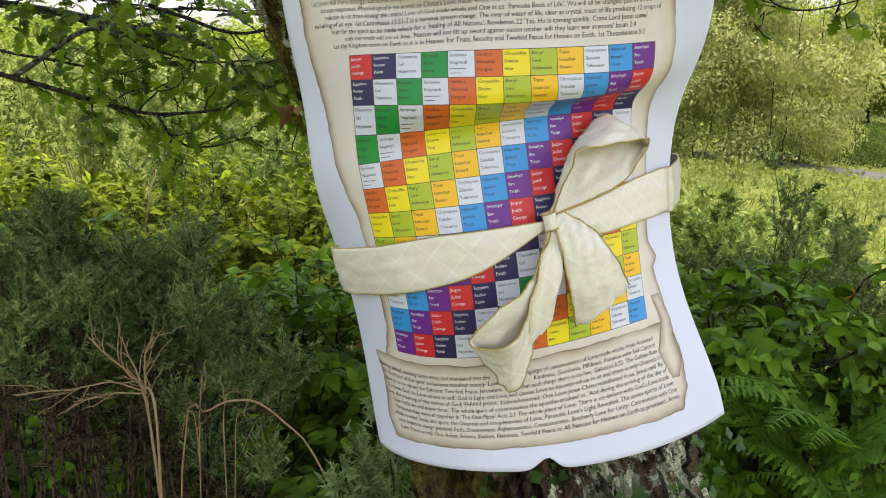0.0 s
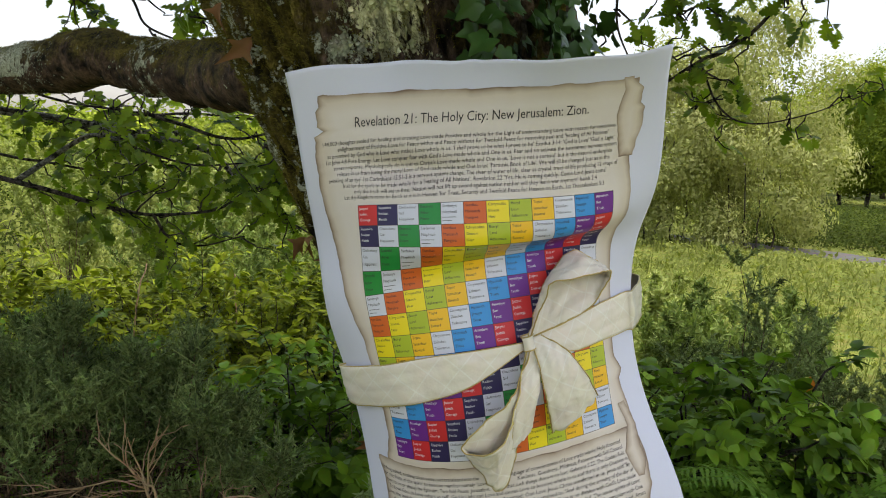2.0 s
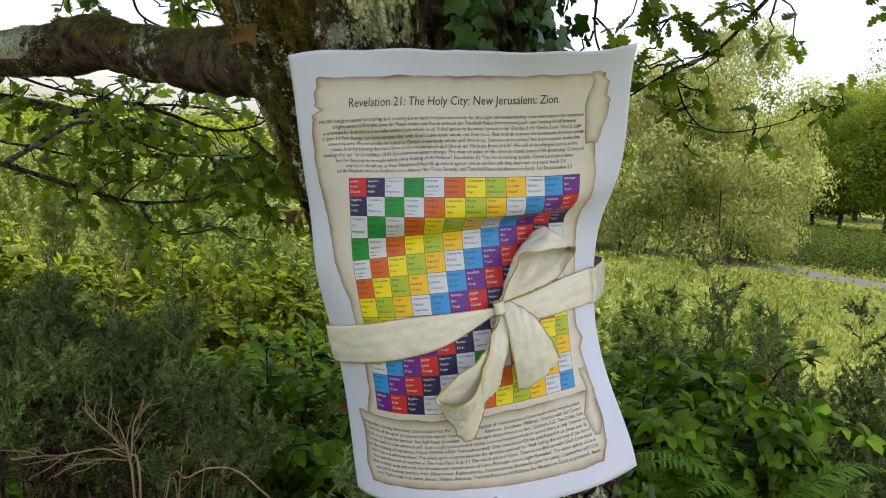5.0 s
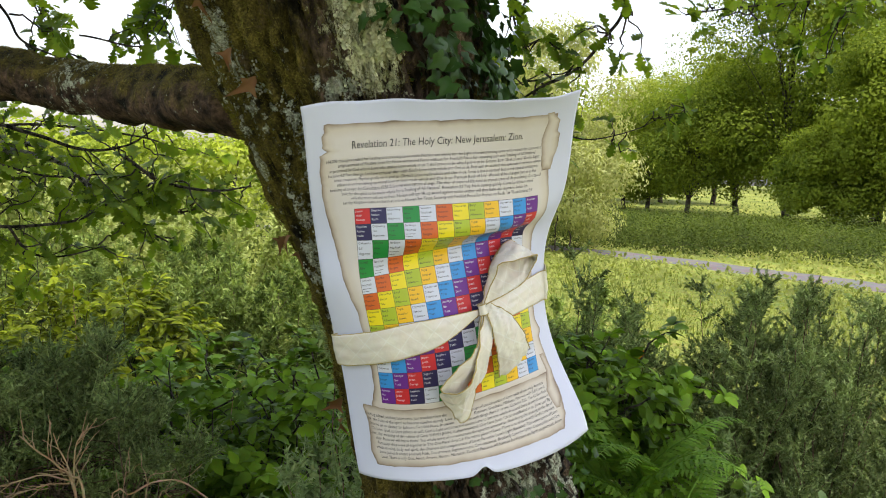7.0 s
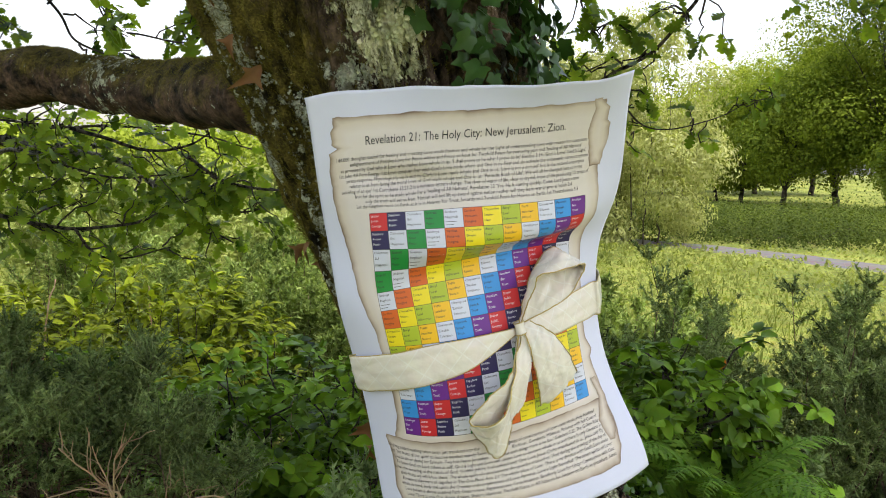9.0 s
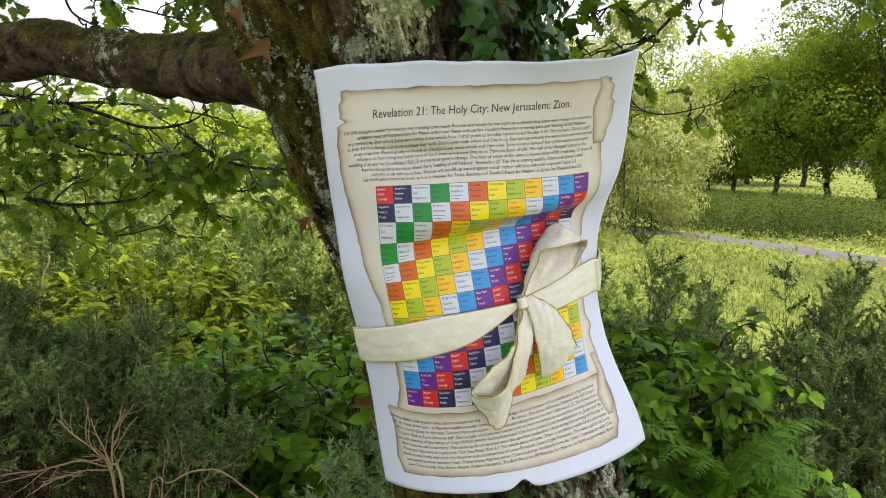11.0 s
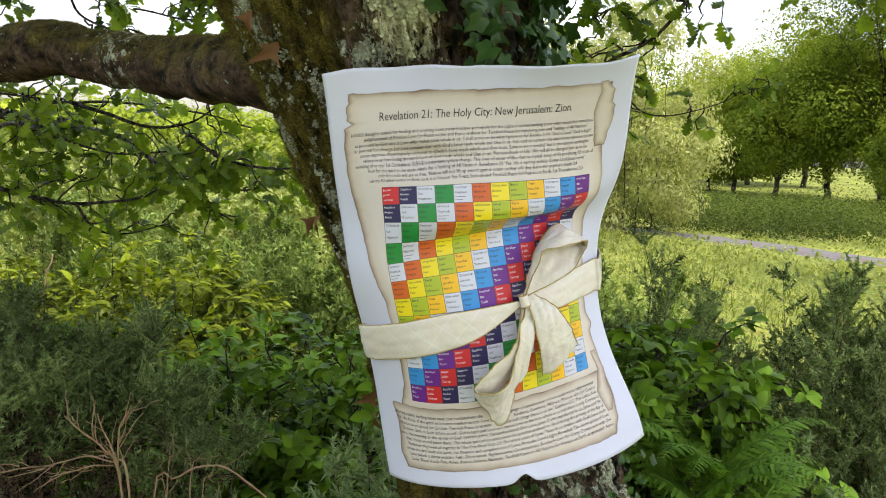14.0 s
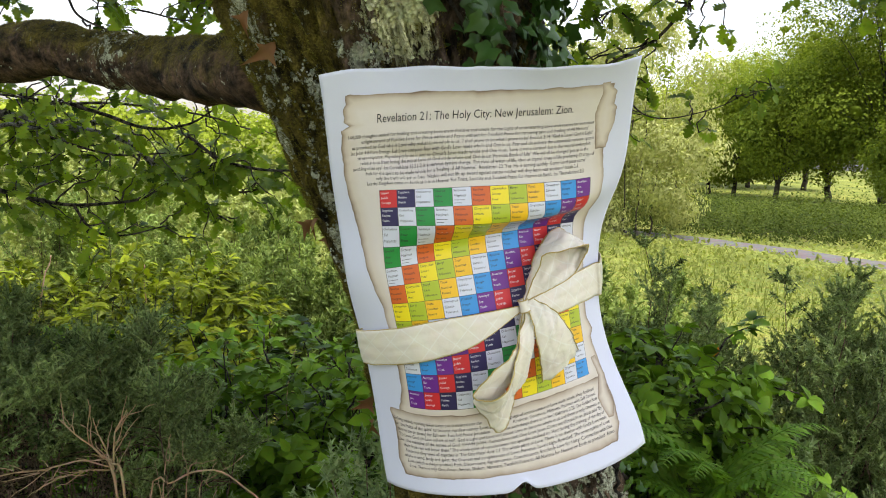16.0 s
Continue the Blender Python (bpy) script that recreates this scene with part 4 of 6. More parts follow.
# close brambles, shaded side
for k, (x, y, rx, ry, h, n) in enumerate([(-0.30, 1.32, 0.26, 0.28, 1.03, 95), (-0.08, 1.22, 0.28, 0.28, 1.02, 90), (-0.30, 1.95, 0.5, 0.4, 0.95, 70), (0.20, 1.75, 0.45, 0.4, 1.02, 60),
                                          (-0.16, 1.0, 0.22, 0.18, 0.84, 70), (-0.40, 1.02, 0.26, 0.2, 0.78, 50), (-0.90, 1.75, 0.45, 0.4, 0.90, 70), (-1.35, 1.9, 0.5, 0.5, 1.0, 60), (-0.72, 0.95, 0.3, 0.2, 0.80, 65), (-0.12, 0.72, 0.2, 0.15, 0.66, 30), (-0.62, 1.42, 0.3, 0.2, 0.93, 60), (-1.0, 1.0, 0.3, 0.2, 0.80, 50)]):
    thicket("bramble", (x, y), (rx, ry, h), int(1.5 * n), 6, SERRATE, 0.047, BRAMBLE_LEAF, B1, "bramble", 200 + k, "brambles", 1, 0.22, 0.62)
# close brambles, open side
for k, (x, y, rx, ry, h, n) in enumerate([(0.50, 0.80, 0.13, 0.13, 1.18, 56), (0.60, 0.88, 0.13, 0.12, 1.18, 50), (0.41, 0.78, 0.11, 0.12, 1.10, 46), (0.44, 0.72, 0.13, 0.10, 0.90, 36), (0.70, 0.88, 0.16, 0.12, 0.88, 24), (0.40, 1.35, 0.25, 0.25, 0.95, 40)]):
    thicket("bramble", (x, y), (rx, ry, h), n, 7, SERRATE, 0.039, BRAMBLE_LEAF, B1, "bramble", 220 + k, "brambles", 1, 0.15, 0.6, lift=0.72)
# yellow-green scrub further back
for k, (x, y, rx, ry, h, n) in enumerate([(-1.75, 2.7, 0.5, 0.45, 1.02, 170), (-1.15, 2.65, 0.45, 0.4, 1.00, 170), (-0.70, 2.7, 0.38, 0.4, 1.00, 150), (-2.5, 3.2, 0.7, 0.6, 1.1, 150)]):
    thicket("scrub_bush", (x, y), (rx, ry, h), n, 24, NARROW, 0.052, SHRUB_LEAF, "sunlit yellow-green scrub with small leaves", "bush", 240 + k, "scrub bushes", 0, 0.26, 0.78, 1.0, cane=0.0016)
# feathery young growth and broom behind
for k, (x, y, h) in enumerate([(-0.55, 3.1, 1.06), (-0.25, 3.25, 1.08), (0.05, 3.0, 1.02), (-0.95, 3.6, 1.12), (-1.5, 3.9, 1.15), (-0.4, 4.0, 1.12), (0.15, 4.0, 1.0), (0.80, 2.25, 1.04), (1.0, 2.4, 1.07), (1.25, 2.7, 1.02)]):
    gorse((x, y), h, 0.30, 24, 255 + k, BROOM, "pale feathery young gorse in the sun", 22, 0.028, 270, "young_gorse", "young gorse", 0.8, 0.35)
for k, (x, y, h) in enumerate([(-0.75, 5.4, 1.25), (-0.25, 5.5, 1.15), (-1.4, 5.8, 1.35), (-2.2, 5.9, 1.45), (0.5, 4.8, 0.85), (0.95, 4.0, 0.80), (1.3, 4.9, 0.8), (-3.0, 6.2, 1.5)]):
    gorse((x, y), h, 0.50, 24, 265 + k, BROOM_PALE, "pale feathery broom bush at the meadow edge", 20, 0.046, 160, "broom_bush", "broom bushes", 0.8, 0.3)
# gorse, shaded side
for k, (x, y, h, s, n) in enumerate([(-0.54, 0.76, 1.115, 0.14, 40), (-0.73, 0.83, 1.12, 0.13, 34), (-0.42, 0.74, 1.06, 0.05, 10), (-0.93, 0.93, 1.08, 0.15, 26), (-0.385, 0.70, 0.93, 0.05, 9)]):
    gorse((x, y), h, s, n, 280 + k, GORSE_DARK, "dark grey-green gorse bush with dense spines", 30, 0.0085, 850, fan=1.5, bare=0.955, dome=0.05, even=0.965, dead=16)
# gorse, open side
for k, (x, y, h, s, n) in enumerate([(0.70, 1.22, 1.27, 0.16, 16), (1.02, 1.16, 1.36, 0.27, 34), (1.36, 1.22, 1.28, 0.27, 30), (0.92, 0.94, 1.04, 0.20, 22), (1.18, 0.96, 1.08, 0.22, 22), (0.84, 0.80, 0.88, 0.10, 9), (1.66, 1.32, 1.36, 0.24, 20)]):
    gorse((x, y), h, s, n, 300 + k, GORSE, "spiny green gorse bush with upright shoots", 30, 0.0115, 900, group="gorse bushes in the open", fan=1.1, bare=0.42, ahead=0.75, dome=0.22, even=0.72)
gorse((0.72, 0.66), 1.04, 0.07, 6, 318, GORSE_PALE, "young pale gorse shoots beside ferns", 16, 0.015, 500, fan=0.6, bare=0.5)
for k, (x, y, h, s) in enumerate([(-0.02, 0.62, 1.19, 0.06), (-0.07, 0.66, 1.0, 0.09), (0.08, 0.82, 0.98, 0.12)]):
    gorse((x, y), h, s, 8, 320 + k, GORSE_PALE, "young pale gorse sprouting beside the oak", 18, 0.015, 500, fan=0.6, bare=0.5)
thicket("sapling", (0.95, 0.72), (0.07, 0.07, 0.93), 9, 6, SERRATE, 0.036, SAPLING_LEAF, "small pale green leafy sapling among the gorse", "plant", 330, "", 0, 0.10, 0.7, 0.8)


def fern(place, height, seed, fronds=9):
    r = np.random.default_rng(seed)
    base = np.array([*place, height * 0.71])
    plant = thing("fern", (place[0], place[1], 0.0), "green bracken fern with feathered fronds", "fern", "ferns")
    wood = [tube(np.array([[place[0], place[1], 0.0], base]), 0.006, 5)]
    pos, way, up, size = [], [], [], []
    for f in range(fronds):
        a = r.uniform(0, 2 * np.pi)
        out = np.array([np.cos(a), np.sin(a), 0])
        L = height * r.uniform(0.17, 0.25)
        t = np.linspace(0, 1, 26)[:, None]
        P = base + out * L * 0.75 * t + np.array([0, 0, 1]) * (L * 1.15 * t - 0.75 * L * t * t)
        wood.append(tube(P, np.linspace(0.003, 0.0006, 26), 4))
        T = unit(np.gradient(P, axis=0))
        side = np.cross(T, (0, 0, 1.0))
        side = unit(side)
        for i in range(4, 26):
            ln = 0.21 * L * (1 - (i / 26.0)) ** 0.8 + 0.006
            for sgn in (-1, 1):
                d = side[i] * sgn + 0.45 * T[i]
                pos.append(P[i])
                way.append(d + 0.12 * random_ways(1, r)[0])
                up.append(np.cross(side[i], T[i]) + 0.25 * random_ways(1, r)[0])
                size.append(ln)
    V, F = scatter(PINNA, np.array(pos), np.array(way), np.array(up), np.array(size))
    part("frond_stem", *join(wood), FERN, plant)
    part("frond", V, F, FERN, plant, kind="stuff")


for k, (x, y, h) in enumerate([(0.49, 0.60, 1.29), (0.55, 0.62, 1.33), (0.43, 0.54, 1.18), (0.56, 0.54, 1.22), (0.49, 0.48, 1.12)]):
    fern((x, y), h, 340 + k)


def make_orange_leaf():
    V, F = scatter(OVATE, [(0.585, 0.74, 1.195)], [(-0.2, 0, -1)], [(0.1, -1, 0.3)], [0.032])
    ob = part("autumn_leaf", V, F, ORANGE_LEAF)
    tagged(ob, "single orange withered leaf hanging in the brambles", "leaf")


make_orange_leaf()


def dead_branch(name, lines, seed, label, twigs=0):
    b = thing(name, lines[0][0], label, "dead branch", "dead branches")
    for pts, r0, r1 in [(q[0:-2], q[-2], q[-1]) for q in lines]:
        corner = np.linspace(0, 1, len(pts))
        P = np.stack([np.interp(np.linspace(0, 1, 24), corner, np.array(pts)[:, k]) for k in range(3)], 1)
        P = 0.5 * P + 0.5 * smooth_line(pts, 24)
        P += 0.006 * np.stack([np.array([noise.noise(Vector(p * 20) + Vector((k * 9.0, seed, 0))) for p in P]) for k in range(3)], 1)
        part("stick", *tube(P, np.linspace(r0, r1, 24) * 0.46 * (1 + 0.18 * np.sin(np.arange(24) * 2.1 + seed)), 6), DEAD_WOOD, b)
        r = np.random.default_rng(seed * 31 + len(b.children))
        for _ in range(twigs):
            i = int(r.integers(9, 23))
            d = unit(unit(P[i] - P[i - 3]) + 0.75 * random_ways(1, r)[0] + np.array([0, 0, 0.2]))
            q = P[i] + d * np.linspace(0, r.uniform(0.02, 0.075), 6)[:, None] + 0.0018 * np.cumsum(r.normal(size=(6, 3)), 0)
            part("twig", *tube(q, np.linspace(r1 * 0.5, 0.0005, 6), 4), DEAD_WOOD, b)


dead_branch("dead_branch", [[(-0.36, 0.66, 0.000), (-0.444, 0.606, 0.952), (-0.481, 0.606, 1.035), (-0.535, 0.606, 1.085), 0.0065, 0.0022],
                            [(-0.415, 0.624, 0.000), (-0.430, 0.598, 0.952), (-0.459, 0.598, 1.026), (-0.482, 0.598, 1.087), 0.006, 0.0018],
                            [(-0.454, 0.606, 1.004), (-0.452, 0.598, 1.043), (-0.435, 0.598, 1.096), 0.0045, 0.0018],
                            [(-0.459, 0.606, 1.009), (-0.507, 0.598, 1.020), (-0.559, 0.589, 1.011), (-0.629, 0.589, 0.997), 0.003, 0.0018],
                            [(-0.459, 0.606, 1.004), (-0.485, 0.589, 1.010), (-0.529, 0.580, 1.004), 0.003, 0.0015]], 1, "bleached forked dead branch leaning in the gorse", 9)
dead_branch("dead_branch", [[(-0.367, 0.641, 0.000), (-0.380, 0.624, 0.952), (-0.371, 0.615, 1.026), 0.003, 0.0012], [(-0.332, 0.641, 0.000), (-0.345, 0.624, 0.943), (-0.328, 0.615, 1.017), 0.003, 0.0012],
                            [(-0.354, 0.624, 0.000), (-0.376, 0.606, 0.934), (-0.398, 0.606, 0.978), 0.002, 0.001], [(-0.319, 0.624, 0.000), (-0.323, 0.606, 0.934), (-0.301, 0.606, 0.978), 0.002, 0.001]], 2, "thin upright dead stems among the brambles", 3)
dead_branch("dead_branch", [[(-0.428, 0.641, 0.000), (-0.406, 0.624, 0.943), (-0.367, 0.606, 0.978), (-0.332, 0.598, 1.004), (-0.297, 0.598, 1.008), (-0.258, 0.598, 0.988), (-0.209, 0.589, 0.943), (-0.148, 0.571, 0.838), 0.0035, 0.0028]], 3, "thin reddish dead stem arching over brambles")
dead_branch("dead_branch", [[(-1.28, 2.72, 0.3), (-1.22, 2.7, 0.9), (-1.19, 2.72, 1.05), 0.009, 0.005], [(-0.80, 2.75, 0.3), (-0.84, 2.75, 0.85), (-0.85, 2.75, 1.02), 0.006, 0.004]], 4, "pale dry upright stalks in scrub")
dead_branch("dead_branch", [[(-0.22, 1.3, 0.6), (-0.215, 1.29, 0.95), (-0.20, 1.28, 1.04), 0.0025, 0.0015]], 5, "thin pale dry stem standing among brambles")


def make_meadow():
    """Tall meadow grass and soft herbs, thinning with distance."""
    r = np.random.default_rng(400)
    pl = smooth_line(PATH_LINE, 200)
    pieces = []
    for n, shape, low, high, far in ((36000, (BLADE[0] * np.array([1.5, 1, 1]), BLADE[1]), 0.10, 0.26, 18.0), (100000, RHOMB, 0.03, 0.07, 30.0)):
        d = 2.4 + far * r.uniform(0, 1, n) ** 1.5
        a = radians(90) + np.radians(r.uniform(-48, 28, n))
        x, y = d * np.cos(a), d * np.sin(a) - 0.7
        near = np.min(np.hypot(x[:, None] - pl[None, ::4, 0], y[:, None] - pl[None, ::4, 1]), 1)
        clump = np.array([noise.noise(Vector((px * 1.3, py * 1.3, 3.0))) + 0.5 * noise.noise(Vector((px * 4, py * 4, 8.0))) for px, py in zip(x, y)])
        keep = ~((d > 18.5) & (x > 0.33 * y)) & (near > 0.36 + 0.16 * r.normal(size=n)) & (r.uniform(-0.9, 0.4, n) < clump) & ~((x < 1.3) & (y < 3.4))
        x, y, d, clump, near = x[keep], y[keep], d[keep], clump[keep], near[keep]
        n = len(x)
        tall = np.clip(0.6 + clump, 0.25, 1.4) * np.clip((near - 0.6) / 1.5, 0.25, 1)
        if shape is RHOMB:
            z = rise(x, y) + 0.22 * tall * r.uniform(0.1, 1, n) ** 0.6
            way = random_ways(n, r) + np.array([0, 0, -0.1])
            face = np.array([0, -0.25, 0.9]) + 0.4 * random_ways(n, r)
            size = r.uniform(low, high, n) * np.clip(d / 9, 0.8, 2.0)
        else:
            z = rise(x, y) - 0.02
            way = np.stack([r.normal(size=n) * 0.4, r.normal(size=n) * 0.4, np.ones(n)], 1)
            face = np.stack([r.normal(size=n), -np.ones(n) * 0.6, 0.2 * np.ones(n)], 1)
            size = tall * r.uniform(low, high, n) * 1.5
        pieces.append(scatter(shape, np.stack([x, y, z], 1), way, face, size))
    tagged(part("meadow_grass", *join(pieces), GRASS), "tall bright yellow-green meadow grass and herbs", "grass", kind="stuff")


make_meadow()

# ---- trees and scrub beyond the meadow ----
LEAFLET = (LONG[0] * np.array([1.7, 1, 1]), LONG[1])

def tree(name, x, y, height, spread, seed, mat, label, clumps=46, per=170, leaf=0.2, shape=RHOMB, base=0.25, group="far trees", trunk=0.16, lean=0.0, stems=1, droop=0.0, core=0.12):
    r = np.random.default_rng(seed)
    z0 = float(rise(np.array(x), np.array(y)))
    t = thing(name, (x, y, z0), label, "tree", group)
    wood, limbs, centres = [], [], []
    for s in range(stems):
        ox = (s - (stems - 1) / 2) * spread * 0.16
        top = np.array([x + ox * 2 + lean + r.normal() * 0.15 * spread, y + r.normal() * 0.1 * spread, z0 + height * 0.8])
        P = smooth_line([(x + ox, y, z0 - 0.1), (x + ox * 1.3 + lean * 0.3, y, z0 + height * 0.3), tuple(top)], 16)
        P[1:-1] += r.normal(size=(14, 3)) * 0.006 * height * np.array([1, 1, 0])
        wood.append(tube(P, np.linspace(trunk, trunk * 0.2, 16), 8))
        for _ in range(clumps // stems):
            d = random_ways(1, r)[0]
            q = r.uniform(0.2, 1.0) ** 0.5
            mid = base + (1 - base) * 0.5
            c = np.array([x + lean * 0.6 + d[0] * spread * q, y + d[1] * spread * q, z0 + height * (mid + d[2] * (1 - base) * 0.5 * q)])
            c[2] = max(c[2], z0 + height * base + 0.35 * spread * r.uniform(0.0, 1.3))
            c[:2] = (x + lean * 0.6, y) + (c[:2] - (x + lean * 0.6, y)) * (1.0 - 0.35 * max(0, (c[2] - z0) / height - 0.55))
            centres.append(c)
            i = int(np.clip((c[2] - z0) / height * 15 - 3, 3, 15))
            m = (P[i] + c) / 2 + np.array([0, 0, 0.05 * height])
            if len(centres) % 6 == 1:
                limbs.append(tube(smooth_line([P[i], m, c], 6), np.linspace(trunk * 0.22, trunk * 0.04, 6), 4))
    C = np.array(centres)
    k = r.integers(0, len(C), len(C) * per)
    big = spread * r.uniform(0.26, 0.46, len(C))
    off = random_ways(len(k), r) * (0.35 + 0.65 * r.uniform(0, 1, len(k)) ** 0.5)[:, None] * big[k][:, None] * np.array([1, 1, 0.7])
    pos = C[k] + off
    pos[:, 2] -= droop * np.abs(r.normal(size=len(k)))
    up = unit(off) * 0.9 + np.array([0, -0.1, 0.45]) + 0.35 * random_ways(len(k), r)
    way = np.cross(up, random_ways(len(k), r)) + np.array([0, 0, -0.05 - droop * 4])
    leaves = scatter(shape, pos, way, up, leaf * r.uniform(0.55, 1.2, len(k)))
    u, w = np.meshgrid(np.linspace(0, 2 * np.pi, 8, endpoint=False), np.linspace(0.25, np.pi - 0.25, 5))
    ball = np.stack([np.cos(u) * np.sin(w), np.sin(u) * np.sin(w), 0.7 * np.cos(w)], -1).reshape(-1, 3)
    i, j = (q.ravel() for q in np.meshgrid(np.arange(4), np.arange(8), indexing="ij"))
    shell = np.stack([i * 8 + j, (i + 1) * 8 + j, (i + 1) * 8 + (j + 1) % 8, i * 8 + (j + 1) % 8], 1)
    masses = [(c + ball * b * core * (1 + 0.3 * r.normal(size=(40, 1)) * np.ones(3)), shell) for c, b in zip(C, big)] if core else []
    V, F = join([leaves] + masses)
    for m in wood:
        part("trunk", *m, FAR_BARK, t)
    part("limb", *join(limbs), FAR_BARK, t, kind="stuff")
    part("crown", V, F, mat, t, kind="stuff")


OAKS = "broad leafy green tree at the meadow's far side"
# lit picks the brighter leaf copy; sunlight on trees behind is in its colour
for k, (bearing, d, h, s, base, lean, lit) in enumerate([
        (28.6, 44.0, 6.6, 3.3, 0.13, 0.9, 0), (34.6, 43.0, 13.5, 4.6, 0.05, -0.4, 0), (26.2, 47.0, 5.6, 2.3, 0.10, 0.2, 0), (24.6, 48.0, 5.2, 2.1, 0.08, 0.0, 0),
        (31.6, 47.0, 9.0, 3.3, 0.17, -0.5, 1), (39.5, 42.0, 15.5, 5.0, 0.05, 0.0, 0), (44.5, 40.0, 15.5, 5.0, 0.02, 0.0, 0), (49.5, 40.0, 15.0, 5.0, 0.03, 0.0, 0), (37.4, 36.0, 4.2, 2.1, 0.05, 0.0, 0), (41.5, 35.0, 8.0, 3.0, 0.02, 0.0, 0),
        (22.6, 52.0, 6.0, 2.8, 0.08, 0.0, 1), (27.0, 56.0, 8.4, 3.2, 0.18, 0.0, 1), (30.2, 57.0, 9.0, 3.2, 0.20, 0.0, 1)]):
    a = radians(bearing)
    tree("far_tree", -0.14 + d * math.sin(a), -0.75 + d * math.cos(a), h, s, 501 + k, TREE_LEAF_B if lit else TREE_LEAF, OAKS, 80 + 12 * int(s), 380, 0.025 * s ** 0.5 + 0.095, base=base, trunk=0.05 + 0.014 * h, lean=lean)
for k in range(20):
    a = -0.62 + 1.55 * k / 19.0
    d = (66 if a < 0.34 else 88) + 9 * math.sin(k * 2.3)
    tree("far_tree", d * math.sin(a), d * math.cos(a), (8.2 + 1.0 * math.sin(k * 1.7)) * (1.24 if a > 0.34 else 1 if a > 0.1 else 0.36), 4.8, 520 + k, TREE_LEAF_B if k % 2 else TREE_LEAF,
         "distant woodland tree on the skyline", 24, 100, 0.42, base=0.05, group="skyline trees", trunk=0.25)
W = "pale yellow-green willow with fine drooping foliage"
tree("willow", 6.0, 16.2, 4.9, 1.7, 551, WILLOW_LEAF, W, 60, 660, 0.10, LEAFLET, 0.0, "willows", 0.018, 0.0, 4, 0.12, 0.0)
tree("willow", 4.5, 17.0, 4.3, 1.6, 552, WILLOW_LEAF, W, 50, 580, 0.10, LEAFLET, 0.0, "willows", 0.018, 0.0, 4, 0.12, 0.0)
tree("willow", 2.9, 18.5, 3.6, 1.5, 553, TREE_LEAF_B, "mid green sapling clump beside the willows", 44, 300, 0.12, LEAFLET, 0.0, "willows", 0.018, 0.0, 4, 0.1)
# bank of low growth beyond the path
for row, d in enumerate((20.0, 22.0, 24.5, 27.5, 31.0, 35.5)):
    for i in range(9):
        a = radians(21.5 + 3.1 * i + 1.4 * math.sin(row * 2.1 + i))
        out = d + 0.7 * math.sin(i * 1.9 + row)
        tall = (1.50 - 0.034 * d) * (0.5 + 0.75 * math.sin(i * 2.7 + row * 1.3) ** 2)
        wide = 1.1 + 0.025 * d
        mound("bank_bush", (-0.14 + out * math.sin(a), -0.75 + out * math.cos(a)), (wide, 1.3, max(0.3, tall)), 2000, RHOMB, 0.034 + 0.0014 * d, BANK_LEAF,
              "low green bank growth beyond the path", "bush", 600 + 9 * row + i, "bank bushes", 4, 0.6)
for k in range(10):
    mound("hedge_bush", (-9.0 + 1.05 * k, 11.5 + 2.0 * math.sin(k * 1.3)), (1.1, 1.0, 1.35 + 0.5 * math.sin(k * 2.1) ** 2), 1900, RHOMB, 0.062, HEDGE_LEAF if k % 3 else BANK_LEAF, "pale sunlit hedge bush across the meadow", "bush", 640 + k, "hedge bushes", 6, 0.4)
for k in range(12):
    tree("hedge_tree", -16 + 2.2 * k, 27 + 2.5 * math.sin(k * 1.7), (2.0 if k < 5 else 1.5) + 0.5 * math.sin(k * 2.9), 1.6, 670 + k, TREE_LEAF_B if k % 2 else HEDGE_LEAF, "light green hedgerow tree beyond the scrub", 20, 125, 0.20, base=0.08, group="hedgerow trees", trunk=0.1)

# ---- the poster ----
SHEET_W, SHEET_H = 0.297, 0.390
# bend of the sheet round the trunk: Chebyshev terms, across (4) by down (6), for x, y and z
BEND_X = [0.019, 0.0305, 0.0044, -0.0012, -0.0004, 0.0005,
          0.1334, -0.0024, 0.0021, 0.0022, 0.0006, -0.0009,
          0.002, 0.0057, 0.0013, 0.0017, 0.0001, -0.0007,
          -0.0036, -0.0019, 0.0011, -0.0003, -0.0006, -0]
BEND_Y = [0.0131, 0.0148, -0.0085, 0.0017, -0.0016, 0.0002,
          0.0075, -0.0128, -0.0144, 0.0019, 0.0022, 0.0006,
          0.023, 0.0272, -0.0093, -0.0046, 0.0032, 0.0011,
          -0.0013, -0.0042, 0.0027, 0.0003, 0.0003, -0]
BEND_Z = [1.4116, -0.1871, -0.002, 0.0004, -0.0006, -0.0001,
          0.0168, -0.0046, 0.0027, 0.0037, -0.0017, -0.001,
          0.0023, 0.0056, 0.0008, -0.0011, -0.0004, 0,
          0.0001, -0.0016, 0.0015, 0.0012, 0.0005, -0.0004]

CREASE = [[-0.0023, -0.0043, -0.0031], [0.017, 0.0083, -0.025], [0.0026, 0.0059, -0.0062]]


